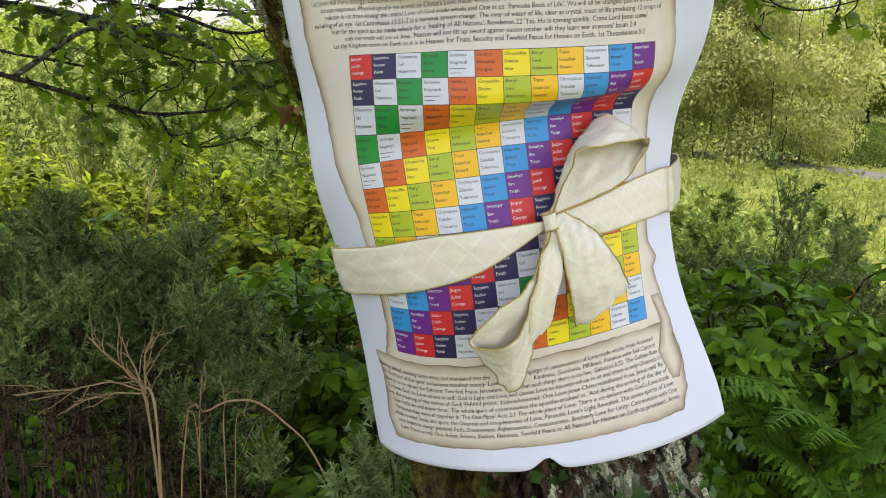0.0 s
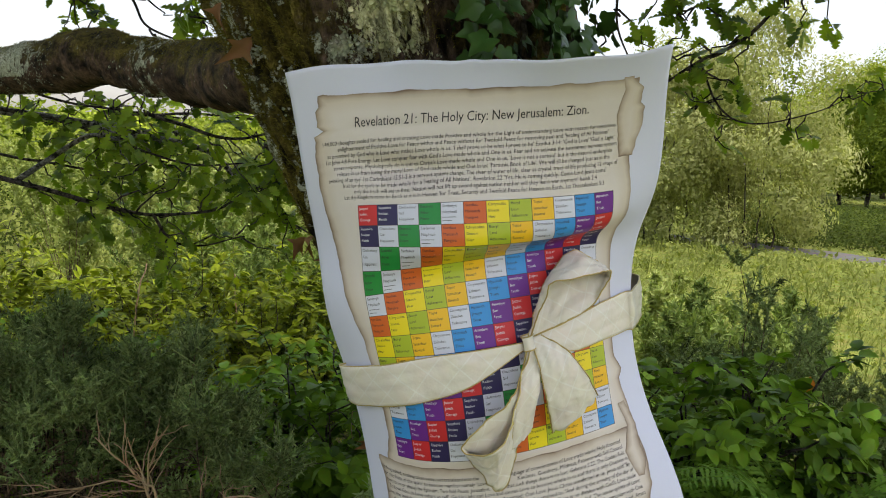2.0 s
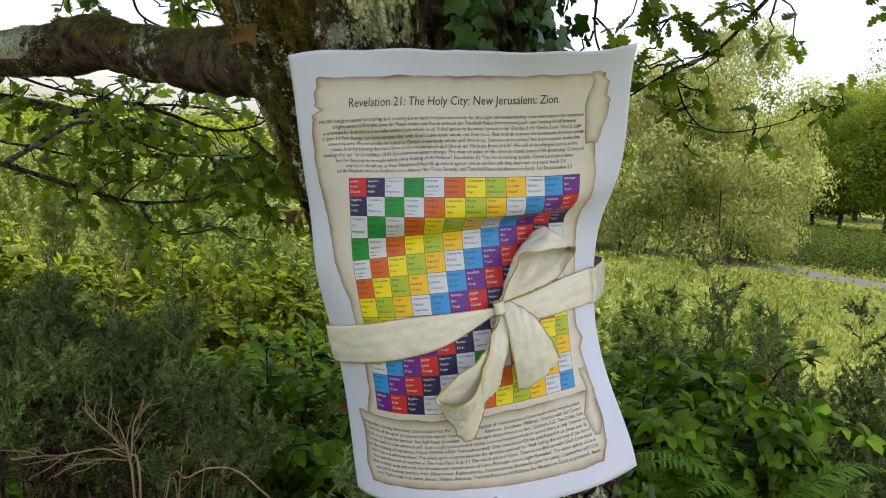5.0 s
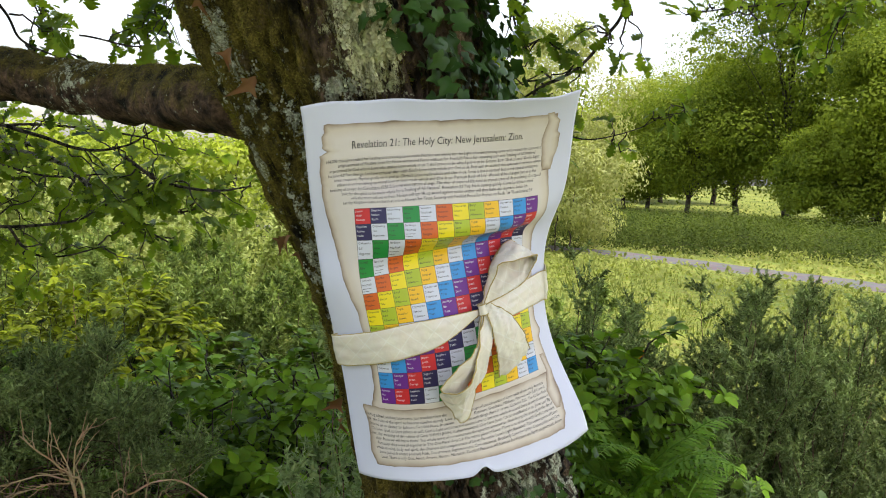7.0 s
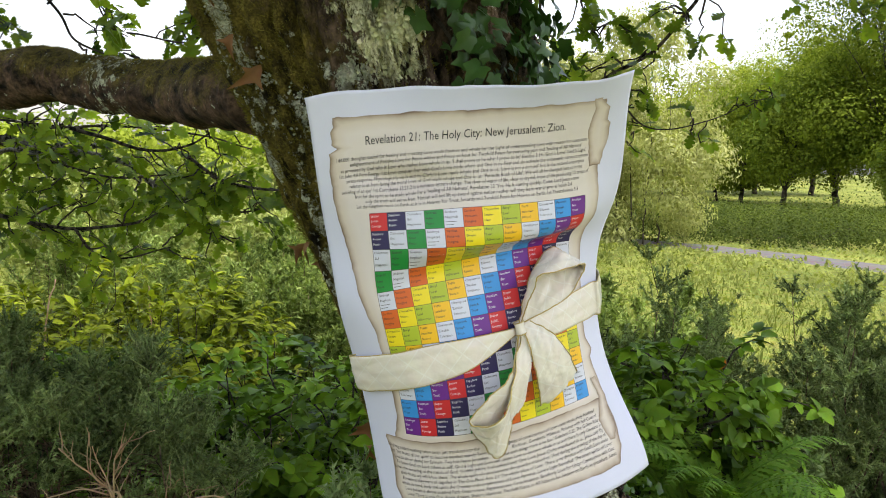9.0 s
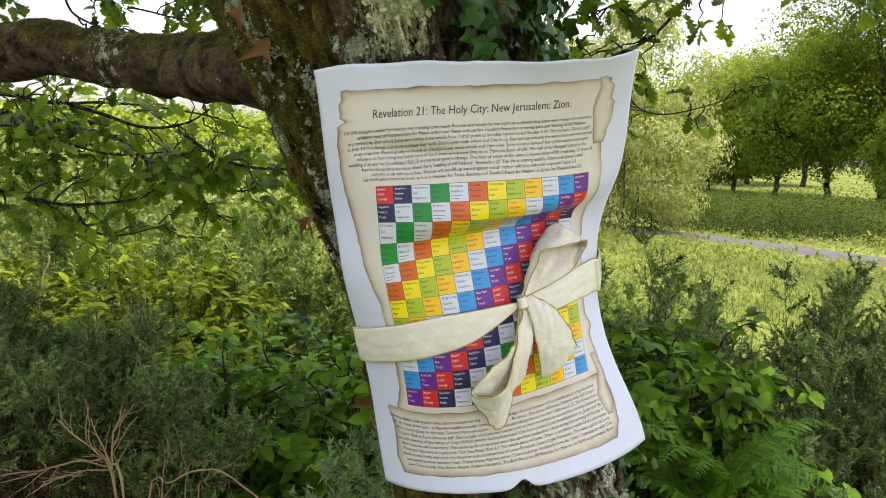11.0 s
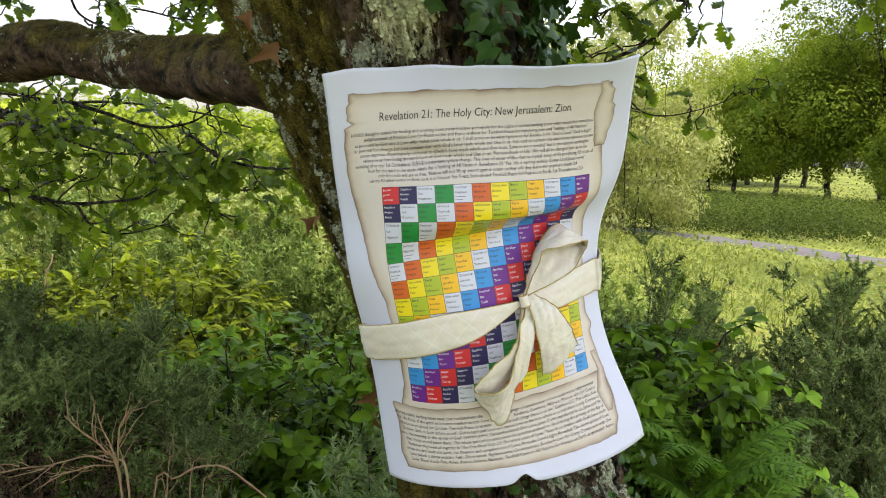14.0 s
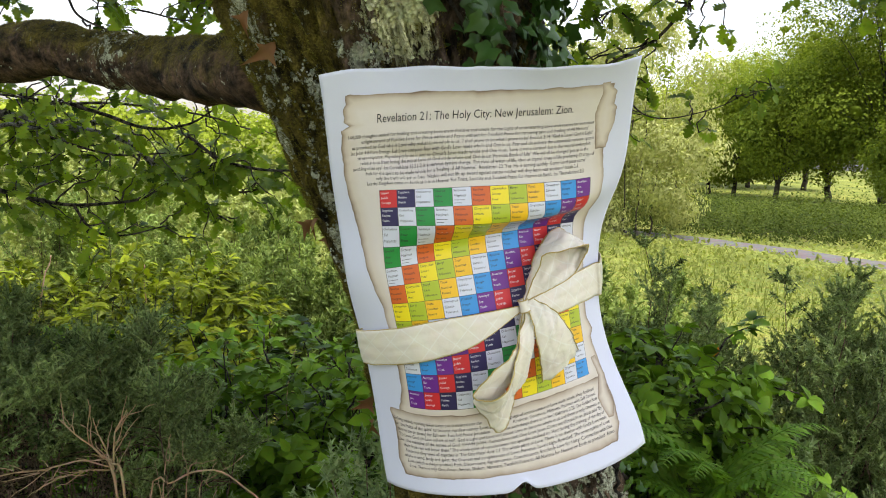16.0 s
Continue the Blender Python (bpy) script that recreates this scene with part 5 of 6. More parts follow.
def sheet_at(u, v):
    """A place on the sheet: u from its middle line to the right, v down from its top edge, in metres."""
    u, v = np.asarray(u, float), np.asarray(v, float)
    s, h = u / (SHEET_W / 2), v / (SHEET_H / 2) - 1
    across = [np.ones_like(s), s, 2 * s * s - 1, 4 * s ** 3 - 3 * s]
    down = [np.ones_like(h), h, 2 * h * h - 1, 4 * h ** 3 - 3 * h, 8 * h ** 4 - 8 * h * h + 1, 16 * h ** 5 - 20 * h ** 3 + 5 * h]
    P = [sum(c[6 * i + j] * across[i] * down[j] for i in range(4) for j in range(6)) for c in (BEND_X, BEND_Y, BEND_Z)]
    # the crease pressed in above the ribbon, and the kink of the lower edge
    step = np.tanh((v - (0.149 - 0.08 * u)) / (0.008 + 0.022 * s ** 4))
    P = [p + step * (c[0] + c[1] * s + c[2] * s * s) for p, c in zip(P, CREASE)]
    P[2] = P[2] + 0.009 * np.exp(-((u - 0.012) / 0.008) ** 2) * np.exp(-((v - SHEET_H) / 0.008) ** 2)
    P[1] = P[1] + 0.004 * np.exp(-((v - 0.078 - 0.1 * (u + 0.07)) / 0.006) ** 2) * np.exp(-((u + 0.06) / 0.035) ** 2)
    dent = np.exp(-((v - 0.079 - 0.16 * (u + 0.07)) / 0.010) ** 2) * np.exp(-((u + 0.062) / 0.040) ** 2)
    P[1] = P[1] + 0.009 * dent
    P[2] = P[2] - 0.0022 * np.exp(-((v - 0.090 - 0.16 * (u + 0.07)) / 0.014) ** 2) * np.exp(-((u + 0.070) / 0.030) ** 2)
    edge = np.exp(-(v / 0.022) ** 2)
    P[2] = P[2] + edge * (0.0006 * np.sin(u * 95 + 0.6) + 0.0009 * np.exp(-((u + 0.012) / 0.006) ** 2))
    P[1] = P[1] + edge * 0.0016 * np.sin(u * 70 + 1.0)
    # its free upper corner swings back a little
    corner = np.clip(s, 0, 1) ** 3 * np.clip(-h, 0, 1) ** 2
    P[0], P[1] = P[0] - 0.0035 * corner, P[1] + 0.004 * corner
    return np.stack(P, -1)


def sheet_normal(u, v):
    e = 0.0015
    n = np.cross(sheet_at(u + e, v) - sheet_at(u - e, v), sheet_at(u, v + e) - sheet_at(u, v - e))
    return -unit(n)


def on_sheet(u, v, lift):
    return sheet_at(u, v) + sheet_normal(u, v) * np.asarray(lift)[..., None]


poster = thing("poster", tuple(sheet_at(0.0, SHEET_H)), "white printed poster with coloured grid wrapped round an oak", "poster")


def grid_faces(nu, nv, k=0, flip=False):
    i, j = np.meshgrid(np.arange(nv - 1), np.arange(nu - 1), indexing="ij")
    F = np.stack([i * nu + j, (i + 1) * nu + j, (i + 1) * nu + j + 1, i * nu + j + 1], -1).reshape(-1, 4) + k
    return F[:, ::-1] if flip else F


def make_sheet():
    nu, nv = 91, 121
    u, v = np.meshgrid(np.linspace(-SHEET_W / 2, SHEET_W / 2, nu), np.linspace(0, SHEET_H, nv))
    front, back = on_sheet(u.ravel(), v.ravel(), 0.0 * u.ravel()), on_sheet(u.ravel(), v.ravel(), -0.0005 + 0.0 * u.ravel())
    rim = np.concatenate([np.arange(nu), np.arange(1, nv) * nu + nu - 1, (nv - 1) * nu + np.arange(nu - 2, -1, -1), np.arange(nv - 2, 0, -1) * nu])
    k = nu * nv
    nxt = np.roll(rim, -1)
    F = np.concatenate([grid_faces(nu, nv), grid_faces(nu, nv, k, True), np.stack([rim, nxt, nxt + k, rim + k], 1)])
    part("sheet", np.concatenate([front, back]), F, PAPER, poster, "white paper sheet")


make_sheet()


def wander(t, seed, size):
    return size * np.array([noise.noise(Vector((x * 60.0, seed, 0))) + 0.6 * noise.noise(Vector((x * 190.0, seed, 4))) for x in np.atleast_1d(t)])


def parchment(name, v0, v1, left, right, lift, seed):
    """A printed parchment field between two ragged sides; its rim value tells the print how near the edge is."""
    nu, nv = 61, 81
    b = np.linspace(0, 1, nv)
    va = v0 + (v1 - v0) * b
    lo = np.interp(va, *zip(*left)) + wander(va, seed, 0.0016)
    hi = np.interp(va, *zip(*right)) + wander(va, seed + 9, 0.0016)
    a = np.linspace(0, 1, nu)
    u = lo[:, None] + (hi - lo)[:, None] * a[None]
    ragged = wander(u[0], seed + 5, 0.0012)[None] * (1 - b[:, None]) ** 8 + wander(u[-1], seed + 6, 0.0012)[None] * b[:, None] ** 8
    v = va[:, None] + ragged + 0.0 * u
    edge = np.minimum(np.minimum(u - lo[:, None], hi[:, None] - u), np.minimum(va - v0, v1 - va)[:, None])
    ob = part(name, on_sheet(u.ravel(), v.ravel(), np.full(u.size, lift)), grid_faces(nu, nv), PARCHMENT, poster, "printed cream parchment scroll with brown ragged rim")
    at = ob.data.attributes.new("rim", "FLOAT", "POINT")
    at.data.foreach_set("value", np.clip(edge.ravel() / 0.026, 0, 1) ** 0.7)
    return ob


parchment("parchment", 0.021, 0.318,
          [(0.0, -0.127), (0.028, -0.128), (0.032, -0.131), (0.045, -0.131), (0.047, -0.126), (0.050, -0.134), (0.07, -0.135), (0.11, -0.131), (0.15, -0.123), (0.19, -0.114), (0.21, -0.109), (0.25, -0.107), (0.29, -0.106), (0.31, -0.112)],
          [(0.0, 0.118), (0.03, 0.120), (0.075, 0.118), (0.082, 0.113), (0.13, 0.116), (0.17, 0.115), (0.21, 0.113), (0.25, 0.110), (0.262, 0.119), (0.27, 0.113), (0.31, 0.121)], 0.0003, 3)
parchment("parchment_roll", 0.311, 0.374, [(0.30, -0.121), (0.315, -0.124), (0.33, -0.119), (0.36, -0.118), (0.38, -0.108)], [(0.29, 0.112), (0.31, 0.119), (0.33, 0.124), (0.36, 0.122), (0.38, 0.110)], 0.0005, 13)
parchment("parchment_curl", 0.019, 0.083, [(0.0, 0.103), (0.03, 0.107), (0.05, 0.101), (0.083, 0.103)], [(0.02, 0.114), (0.03, 0.124), (0.042, 0.122), (0.046, 0.126), (0.06, 0.125), (0.07, 0.120), (0.083, 0.116)], 0.0005, 23)
parchment("parchment_curl", 0.290, 0.352, [(0.29, 0.106), (0.31, 0.111), (0.33, 0.103), (0.355, 0.112)], [(0.29, 0.114), (0.31, 0.121), (0.34, 0.122), (0.355, 0.116)], 0.0007, 33)

GRID_U, GRID_V, CELL_W, CELL_H = -0.098, 0.108, 0.196 / 12, 0.197 / 12


def make_grid():
    """Twelve by twelve printed squares, each row shifted by one colour."""
    for row in range(12):
        for col in range(12):
            a, b = np.meshgrid(np.linspace(0.006, 0.994, 5), np.linspace(0.006, 0.994, 5))
            u, v = GRID_U + (col + a.ravel()) * CELL_W, GRID_V + (row + b.ravel()) * CELL_H
            part("square", on_sheet(u, v, np.full(25, 0.0006)), grid_faces(5, 5), INKS[(row + col) % 12], poster)
    for k in range(13):
        t = np.linspace(0, 1, 90)
        for uu, vv in ((GRID_U + t * 12 * CELL_W, GRID_V + k * CELL_H + 0 * t), (GRID_U + k * CELL_W + 0 * t, GRID_V + t * 12 * CELL_H)):
            d = 0.00018
            du, dv = (0, d) if vv[0] == vv[-1] else (d, 0)
            V = np.concatenate([on_sheet(uu - du, vv - dv, np.full(90, 0.0007)), on_sheet(uu + du, vv + dv, np.full(90, 0.0007))])
            i = np.arange(89)
            part("grid_line", V, np.stack([i, i + 1, i + 91, i + 90], 1), INK, poster)


make_grid()


def text_arrays(lines):
    """Flat triangle meshes of text lines in the built-in font, each with its lower left at the origin."""
    obs = []
    for s in lines:
        cu = bpy.data.curves.new("writing", "FONT")
        cu.body = s
        cu.size = 1.0
        cu.resolution_u = 2
        obs.append(new("writing", cu))
    dg = bpy.context.evaluated_depsgraph_get()
    dg.update()
    out = []
    for ob in obs:
        me = bpy.data.meshes.new_from_object(ob.evaluated_get(dg))
        me.calc_loop_triangles()
        V = np.empty(len(me.vertices) * 3)
        me.vertices.foreach_get("co", V)
        F = np.empty(len(me.loop_triangles) * 3, np.int32)
        me.loop_triangles.foreach_get("vertices", F)
        out.append((V.reshape(-1, 3)[:, :2], F.reshape(-1, 3)))
        bpy.data.meshes.remove(me)
    for ob in obs:
        cu = ob.data
        bpy.data.objects.remove(ob)
        bpy.data.curves.remove(cu)
    return out


HEADING = "Revelation 21: The Holy City: New Jerusalem: Zion."
BODY = [
    ("144,000 thoughts sealed for healing and creating Love made Positive and whole for the Light of understanding Love with reason for conscious", -0.128, 0.100),
    ("enlightenment of Positive Love for Peace within and Peace without for Twofold Peace for removing pain and 'healing of All Nations'", -0.115, 0.094),
    ("as promised by God who is Love who makes Love whole in us. 'I shall prove to be what I prove to be' Exodus 3:14: 'God is Love' 'God is Light'", -0.124, 0.099),
    ("1st John 4:8 Pure Energy. Let Love conquer fear with God's Love made whole and One in us. Fear and sin activate the autonomic nervous system", -0.126, 0.101),
    ("stress response. Physiologically sin is anti to Christ's Love made whole and One in us, 'Love is not a cortisol' but is the natural endorphin", -0.119, 0.097),
    ("release in us from loving the moral Love of God made whole and One in us: 'Parousia Book of Life'. We will all be changed 'just as in the", -0.116, 0.095),
    ("twinkling of an eye' 1st Corinthians 15:51-2 is a nervous system change. The river of water of life, clear as crystal, trees of life producing 12 crops of", -0.124, 0.102),
    ("fruit for the spirit to be made whole for a 'healing of All Nations'. Revelation 22 'Yes. He is coming quickly. Come Lord Jesus come'", -0.111, 0.092),
    ("only the truth will set us free. 'Nation will not lift up sword against nation neither will they learn war anymore' Isaiah 2:4", -0.101, 0.084),
    ("Let thy Kingdom come on Earth as it is in Heaven 'for Trust, Security and Twofold Peace for Heaven on Earth. 1st Thessalonians 5:3", -0.110, 0.090)]
FOOT = [
    ("Nothing added, nothing taken away, just translated into the                     language of consciousness of Love made whole, Holy Anointed", -0.130, 0.100),
    ("for 'the fruits of the spirit' to become manifest namely 'Love, Joy,               Kindness, Goodness, Mildness, Patience with Self Control", -0.127, 0.101),
    ("(not to sin or abuse) for Ephraim: Two fold Peace: Jerusalem.            that such things there is no law,' Galatians 5:22. The Golden Rule", -0.124, 0.102),
    ("'To Love God, to Love others as self'. God is Light and Love and causes Love to become whole in us and there is only Oneness in", -0.123, 0.104),
    ("Love, the meaning of the names of God; YHWH JHVH, YashuaAnointed; One Love Jesus Christ manifested in us. Jesus said 'By", -0.125, 0.105),
    ("their fruits we will know them.' The whole spirit of consciousness the apostles attained to. 'And during the arriving of the day of", -0.118, 0.107),
    ("Pentecost they were all together in 'The One Place' Acts 2:1 The whole place of Love. There is no division with God's Love made", -0.116, 0.108),
    ("whole in mind, body and spirit, the Oneness and completeness of Love; Parousia: Love's Light Revealed. The seven spirits of Love:", -0.118, 0.111),
    ("Love (which is always positive) Faith, Discernment, Righteousness, Consciousness, Brotherly Love for Unity: Communion with One", -0.114, 0.112),
    ("Love: There is only One, Amen, Ameen, Shalom, Namaste, Twofold Peace to All Nations for Heaven on Earth as promised. Amen", -0.112, 0.113)]
WORDS = [("Jasper", "Judah", "Courage"), ("Sapphire", "Reuben", "Faith"), ("Chalcedony", "Gad", "Happiness"), ("Emerald", "Asher", "Peace"),
         ("Sardonyx", "Naphtali", ""), ("Sardius", "Manasseh", "Forgive"), ("Chrysolite", "Simeon", "Hear"), ("Beryl", "Levi", "Adherence"),
         ("Topaz", "Issachar", "Reward"), ("Chrysoprase", "Zebulun", "Tolerance"), ("Hyacinth", "Joseph", "Trust"), ("Amethyst", "Ben", "Truth")]


def print_line(arrays, u0, u1, v, height, lift=0.0008):
    """A line of writing from u0 to u1 with its foot at v, bent with the sheet."""
    V, F = arrays
    k = (u1 - u0) / max(V[:, 0].max(), 1e-6)
    u, w = u0 + V[:, 0] * k, v - V[:, 1] * height
    return on_sheet(u, w, np.full(len(u), lift)), F


def make_writing():
    cells = [w for row in WORDS for w in row if w]
    arrays = text_arrays([HEADING] + [b[0] for b in BODY] + [f[0] for f in FOOT] + cells)
    part("heading", *print_line(arrays[0], -0.101, 0.077, 0.0460, 0.0112), INK, poster, "black printed heading", smooth=False)
    for k, (s, u0, u1) in enumerate(BODY):
        part("text_line", *print_line(arrays[1 + k], u0, u1, 0.0585 + 0.0049 * k, 0.0046), INK, poster, kind="stuff", smooth=False)
    for k, (s, u0, u1) in enumerate(FOOT):
        part("text_line", *print_line(arrays[11 + k], u0 + 0.008, u1, 0.3215 + 0.0049 * k, 0.0046), INK, poster, kind="stuff", smooth=False)
    word = dict(zip(cells, arrays[21:]))
    for c in range(12):
        dark = c in (0, 1, 11)
        for row in range(12):
            col = (c - row) % 12
            pieces = []
            u, v = GRID_U + col * CELL_W + 0.0012, GRID_V + row * CELL_H
            for i, w in enumerate(WORDS[c]):
                foot = v + 0.0036 + 0.0046 * i
                if w:
                    wide = min(0.0013 * len(w), 0.0135)
                    pieces.append(print_line(word[w], u, u + wide, foot, 0.0029))
                else:
                    for j in range(2):
                        a, b = np.meshgrid(np.linspace(0, 0.0095 - 0.003 * j, 5), np.linspace(0, 0.0004, 2))
                        pieces.append((on_sheet(u + a.ravel(), foot - 0.0018 + 0.0026 * j + b.ravel(), np.full(10, 0.0008)), grid_faces(5, 2)))
            part("square_text", *join(pieces), WHITE_INK if dark else INK, poster, smooth=False)


make_writing()

# ---- the ribbon ----
ribbon = thing("ribbon", tuple(sheet_at(0.021, 0.225)), "cream satin ribbon with gold edges tied in a bow", "ribbon")


def band(name, line, widths, turns, parent=ribbon, n=60, across=13, crease=0.0021, seed=0, zigzag=0.0):
    """A strip of ribbon: line of points, full widths, and the way its width runs at each of them."""
    P = smooth_line(line, n)
    x = np.linspace(0, 1, n)
    w = np.interp(x, np.linspace(0, 1, len(widths)), widths)
    T = unit(np.gradient(P, axis=0))
    D = np.cross((0.0, -1.0, 0.0), T) if turns is None else unit(smooth_line(turns, n))
    D = unit(D - 0.85 * T * np.sum(D * T, 1, keepdims=True))
    N = unit(np.cross(T, D))
    c = np.linspace(-0.5, 0.5, across)
    cup = 0.05 * (1 - (2 * c) ** 2)
    V = P[:, None] + D[:, None] * (c[None] * w[:, None])[..., None] + N[:, None] * (cup[None] * w[:, None])[..., None]
    if zigzag:
        V[-1] += T[-1] * (zigzag * np.abs(((np.arange(across) * 0.5) % 1) - 0.5))[:, None]
    V = V.reshape(-1, 3)
    V += np.array([[0, 1, 0]]) * np.array([1.5 * crease * noise.noise(Vector(p * 45) + Vector((seed, 0, 0))) + 0.7 * crease * noise.noise(Vector(p * 120)) for p in V])[:, None]
    back = V + np.repeat(N, across, 0) * 0.0004
    k = len(V)
    rim = np.concatenate([np.arange(across), np.arange(1, n) * across + across - 1, (n - 1) * across + np.arange(across - 2, -1, -1), np.arange(n - 2, 0, -1) * across])
    nxt = np.roll(rim, -1)
    F = np.concatenate([grid_faces(across, n), grid_faces(across, n, k, True), np.stack([rim, nxt, nxt + k, rim + k], 1)])
    ob = part(name, np.concatenate([V, back]), F, RIBBON, parent)
    uv = ob.data.uv_layers.new(name="UVMap")
    length = np.concatenate([[0], np.cumsum(np.linalg.norm(np.diff(P, axis=0), axis=1))])
    flat = np.stack([np.repeat(length, across), (c[None] * w[:, None]).ravel()], 1)
    flat = np.concatenate([flat, flat])
    idx = np.empty(len(ob.data.loops), np.int32)
    ob.data.loops.foreach_get("vertex_index", idx)
    uv.data.foreach_set("uv", flat[idx].ravel())
    G = V.reshape(n, across, 3)
    for side in (0, -1):
        part("gold_edge", *tube(G[:, side], 0.0006, 5), GOLD, ob, "thin gold wire edge")
    return ob


def hold(u, v, lift):
    return tuple(on_sheet(np.array([u]), np.array([v]), np.array([lift]))[0])


def lay(points):
    return [hold(*p) for p in points]


KNOT = hold(0.0205, 0.2222, 0.012)


def loft(name, first, second, n=70, across=15, crease=0.0016, cup=0.05, seed=0, frayed=0.0, gold=(0, -1), parent=ribbon):
    """A strip of ribbon between two edge lines, creased along and across, with a gold wire in each edge."""
    A, B = smooth_line(first, n), smooth_line(second, n)
    c = np.linspace(0, 1, across)
    V = A[:, None] * (1 - c)[None, :, None] + B[:, None] * c[None, :, None]
    T, D = np.gradient(V, axis=0), B - A
    N = unit(np.cross(unit(T), unit(D)[:, None]))
    wide = np.linalg.norm(D, axis=1)
    V = V + N * (cup * wide[:, None] * (4 * c * (1 - c))[None])[..., None]
    length = np.concatenate([[0], np.cumsum(np.linalg.norm(np.diff((A + B) / 2, axis=0), axis=1))])
    flat = np.stack([np.repeat(length, across), (c[None] * wide[:, None]).ravel()], 1)
    fold = np.array([noise.noise(Vector((x * 55, y * 170 + 11 * seed, seed))) + 0.6 * abs(noise.noise(Vector((x * 170 + y * 90, y * 190 - x * 60, 3 + seed)))) for x, y in flat]).reshape(n, across)
    V = V + N * (crease * fold * (0.35 + 0.65 * np.minimum(1, wide / 0.02))[:, None])[..., None]
    if frayed:
        V[-1] += unit(T[-1]) * (frayed * np.abs(np.array([noise.noise(Vector((k * 0.9, seed, 5.0))) for k in range(across)])))[:, None]
    back = (V - N * 0.0004).reshape(-1, 3)
    V = V.reshape(-1, 3)
    k = len(V)
    rim = np.concatenate([np.arange(across), np.arange(1, n) * across + across - 1, (n - 1) * across + np.arange(across - 2, -1, -1), np.arange(n - 2, 0, -1) * across])
    nxt = np.roll(rim, -1)
    F = np.concatenate([grid_faces(across, n), grid_faces(across, n, k, True), np.stack([rim, nxt, nxt + k, rim + k], 1)])
    ob = part(name, np.concatenate([V, back]), F, RIBBON, parent)
    uv = ob.data.uv_layers.new(name="UVMap")
    both = np.concatenate([flat, flat])
    idx = np.empty(len(ob.data.loops), np.int32)
    ob.data.loops.foreach_get("vertex_index", idx)
    uv.data.foreach_set("uv", both[idx].ravel())
    G = V.reshape(n, across, 3)
    for side in gold:
        part("gold_edge", *tube(G[:, side], 0.0006, 5), GOLD, ob, "thin gold wire edge")
    return ob


loft("band_left", [(-0.05, 0.245, 1.352), (-0.095, 0.12, 1.354)] + lay([(-0.1465, 0.2385, -0.006), (-0.1475, 0.237, 0.004), (-0.1239, 0.2316, 0.005), (-0.0865, 0.227, 0.005), (-0.0539, 0.2237, 0.004), (-0.0187, 0.223, 0.007), (0.017, 0.2225, 0.011)]),
     [(-0.05, 0.245, 1.320), (-0.085, 0.12, 1.320)] + lay([(-0.1465, 0.2725, -0.006), (-0.1475, 0.2725, 0.004), (-0.1294, 0.2685, 0.005), (-0.0869, 0.2598, 0.005), (-0.0531, 0.2545, 0.004), (-0.0219, 0.2459, 0.007), (0.017, 0.2275, 0.011)]), seed=1, n=90, crease=0.0012, cup=-0.03)
loft("band_right", lay([(0.022, 0.2205, 0.010), (0.057, 0.2139, 0.007), (0.0877, 0.207, 0.004), (0.1281, 0.2004, 0.003), (0.1468, 0.199, 0.003)]) + [(0.155, 0.17, 1.424), (0.10, 0.25, 1.41)],
     lay([(0.022, 0.2245, 0.010), (0.0584, 0.2363, 0.006), (0.0889, 0.2351, 0.004), (0.1296, 0.232, 0.003), (0.1468, 0.231, 0.003)]) + [(0.158, 0.17, 1.392), (0.10, 0.25, 1.378)], seed=2, crease=0.0014, cup=-0.03)
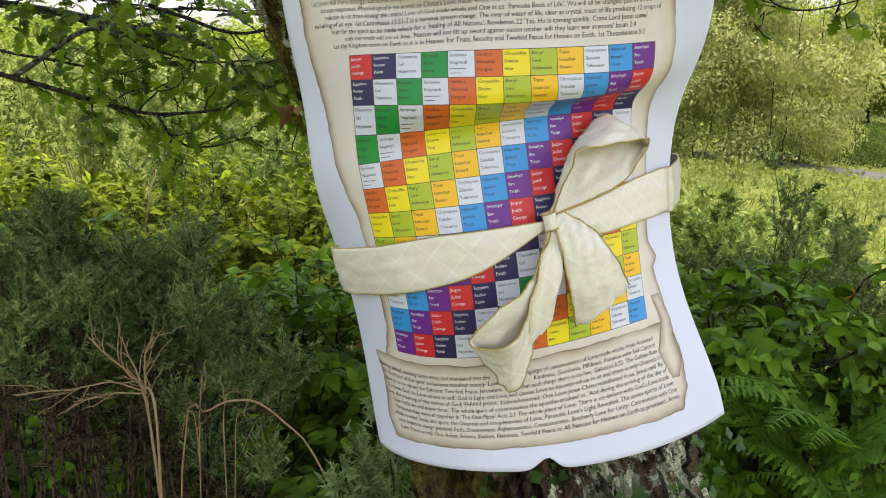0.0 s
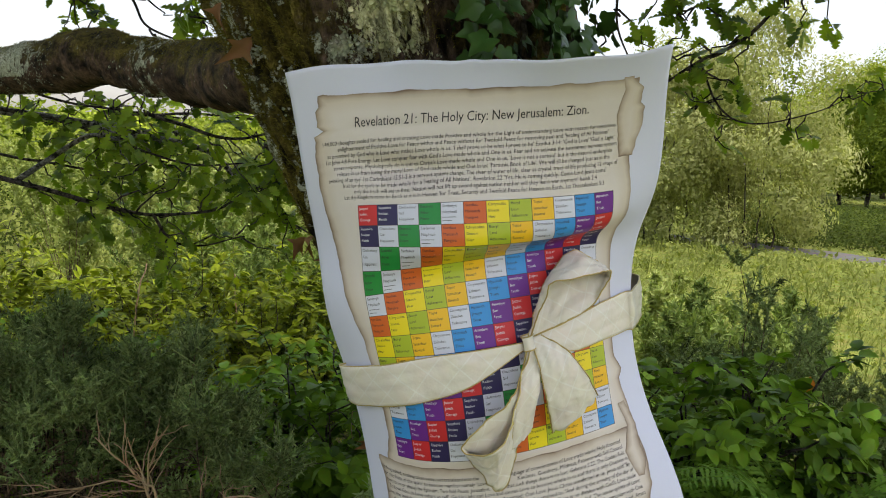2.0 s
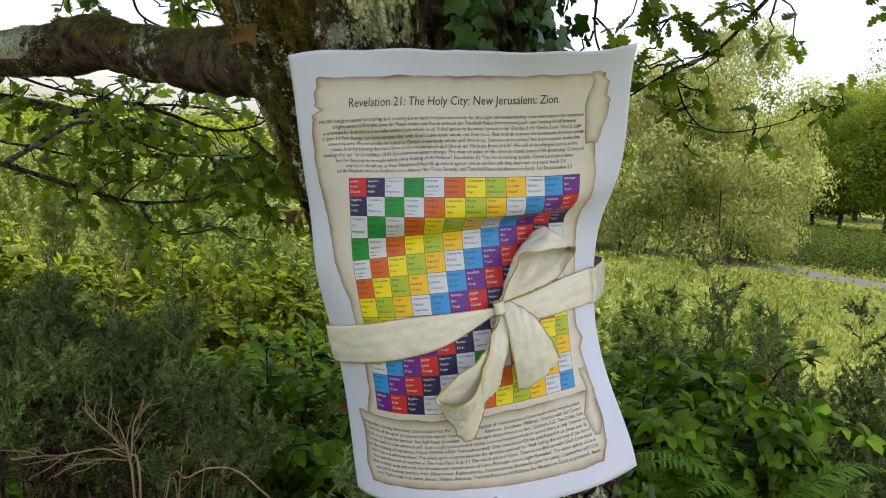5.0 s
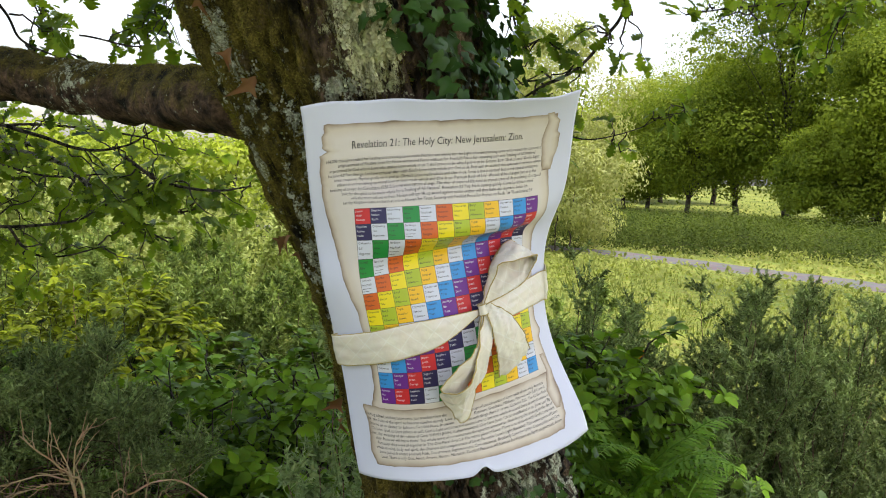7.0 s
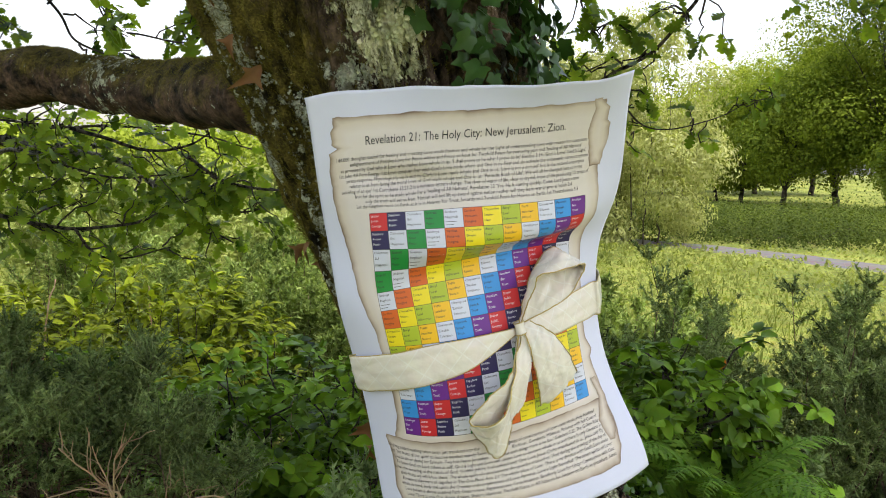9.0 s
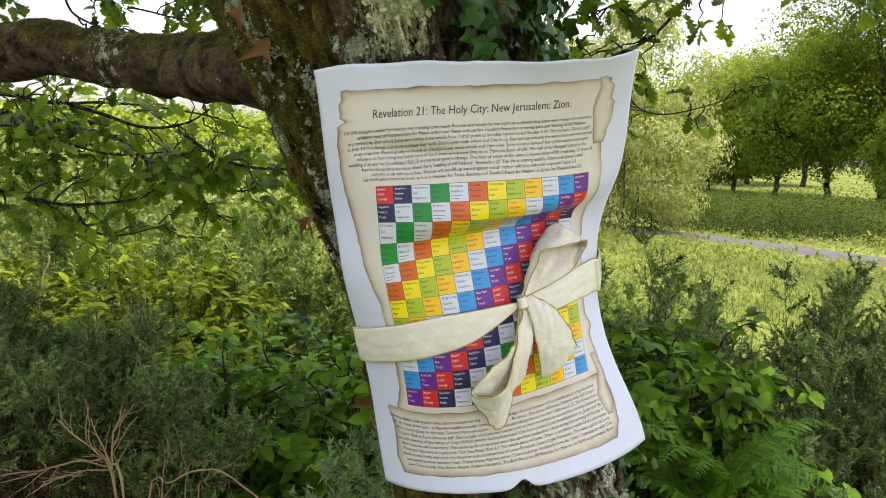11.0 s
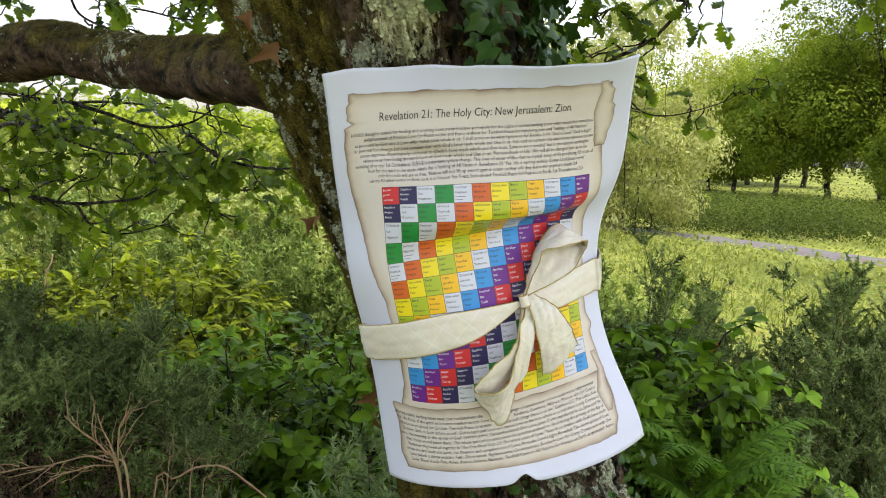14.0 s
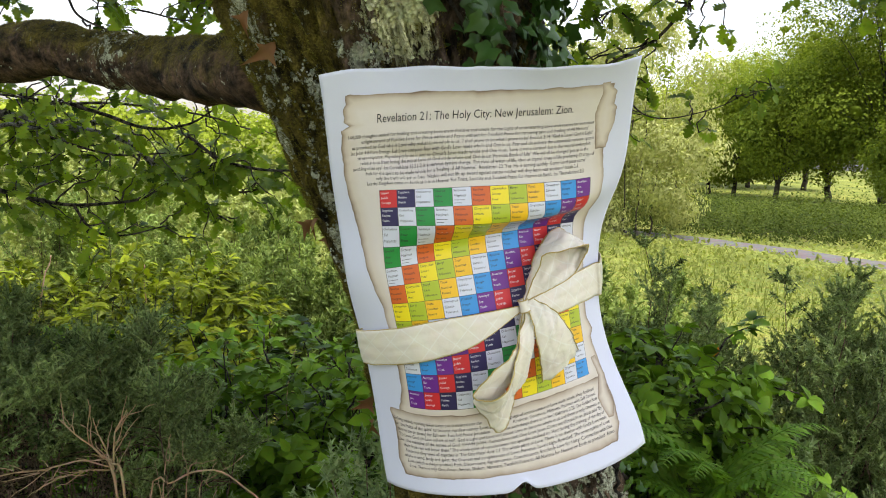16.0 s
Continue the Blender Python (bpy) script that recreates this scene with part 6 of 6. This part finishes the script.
loft("upper_loop", lay([(0.0225, 0.2185, 0.013), (0.0301, 0.194, 0.028), (0.0357, 0.1844, 0.034), (0.0586, 0.1804, 0.036), (0.078, 0.1784, 0.032), (0.0867, 0.1804, 0.028), (0.0787, 0.1929, 0.026), (0.0662, 0.2046, 0.024), (0.045, 0.2127, 0.020), (0.0245, 0.2185, 0.014)]),
     lay([(0.0215, 0.219, 0.012), (0.0326, 0.1982, 0.010), (0.0447, 0.1797, 0.010), (0.0686, 0.1583, 0.010), (0.0862, 0.1689, 0.010), (0.0985, 0.1803, 0.010), (0.0862, 0.1705, 0.007), (0.0690, 0.1610, 0.006), (0.0450, 0.1820, 0.006), (0.0235, 0.219, 0.012)]), seed=3, n=110, crease=0.0032, cup=0.06)
loft("lower_loop", lay([(0.0190, 0.2265, 0.012), (0.0040, 0.2476, 0.024), (-0.0045, 0.2566, 0.030), (-0.0272, 0.2679, 0.034), (-0.0361, 0.2797, 0.034), (-0.0258, 0.2867, 0.034), (-0.0111, 0.2828, 0.034), (-0.0035, 0.271, 0.030), (0.0060, 0.2477, 0.024), (0.0200, 0.2275, 0.014)]),
     lay([(0.0185, 0.2265, 0.011), (0.0120, 0.2541, 0.007), (0.0040, 0.2814, 0.007), (-0.0160, 0.3020, 0.009), (-0.0345, 0.2934, 0.012), (-0.0236, 0.3118, 0.012), (-0.012, 0.3265, 0.012), (0.000, 0.3095, 0.012), (0.0085, 0.2750, 0.010), (0.0210, 0.2275, 0.011)]), seed=4, n=110, crease=0.0026, cup=0.05)
loft("long_tail", lay([(0.0180, 0.2265, 0.014), (0.0055, 0.254, 0.019), (-0.0004, 0.2748, 0.019), (-0.0016, 0.2947, 0.015)]),
     lay([(0.0255, 0.2265, 0.014), (0.0227, 0.2491, 0.019), (0.0181, 0.2679, 0.017), (0.0158, 0.2868, 0.009)]), seed=5, crease=0.0018, frayed=0.006, gold=(0,))
loft("short_tail", lay([(0.0215, 0.221, 0.014), (0.0226, 0.2407, 0.020), (0.0260, 0.2680, 0.018), (0.0335, 0.293, 0.008)]),
     lay([(0.0285, 0.2185, 0.016), (0.0429, 0.2319, 0.024), (0.0560, 0.2520, 0.024), (0.0700, 0.272, 0.016)]), seed=6, crease=0.0030, frayed=0.009, cup=0.10)


def make_knot():
    t = np.linspace(0, 2 * np.pi, 13)[:-1]
    ring = np.array(KNOT)[None] + np.stack([0.0045 * np.cos(t), -0.003 - 0.006 * np.sin(t), 0.0015 * np.cos(t)], 1)
    band("knot", [tuple(p) for p in ring], [0.0105] * 12, [(-0.3, 0, 1)] * 12, n=40, across=9, crease=0.002, seed=7)


make_knot()
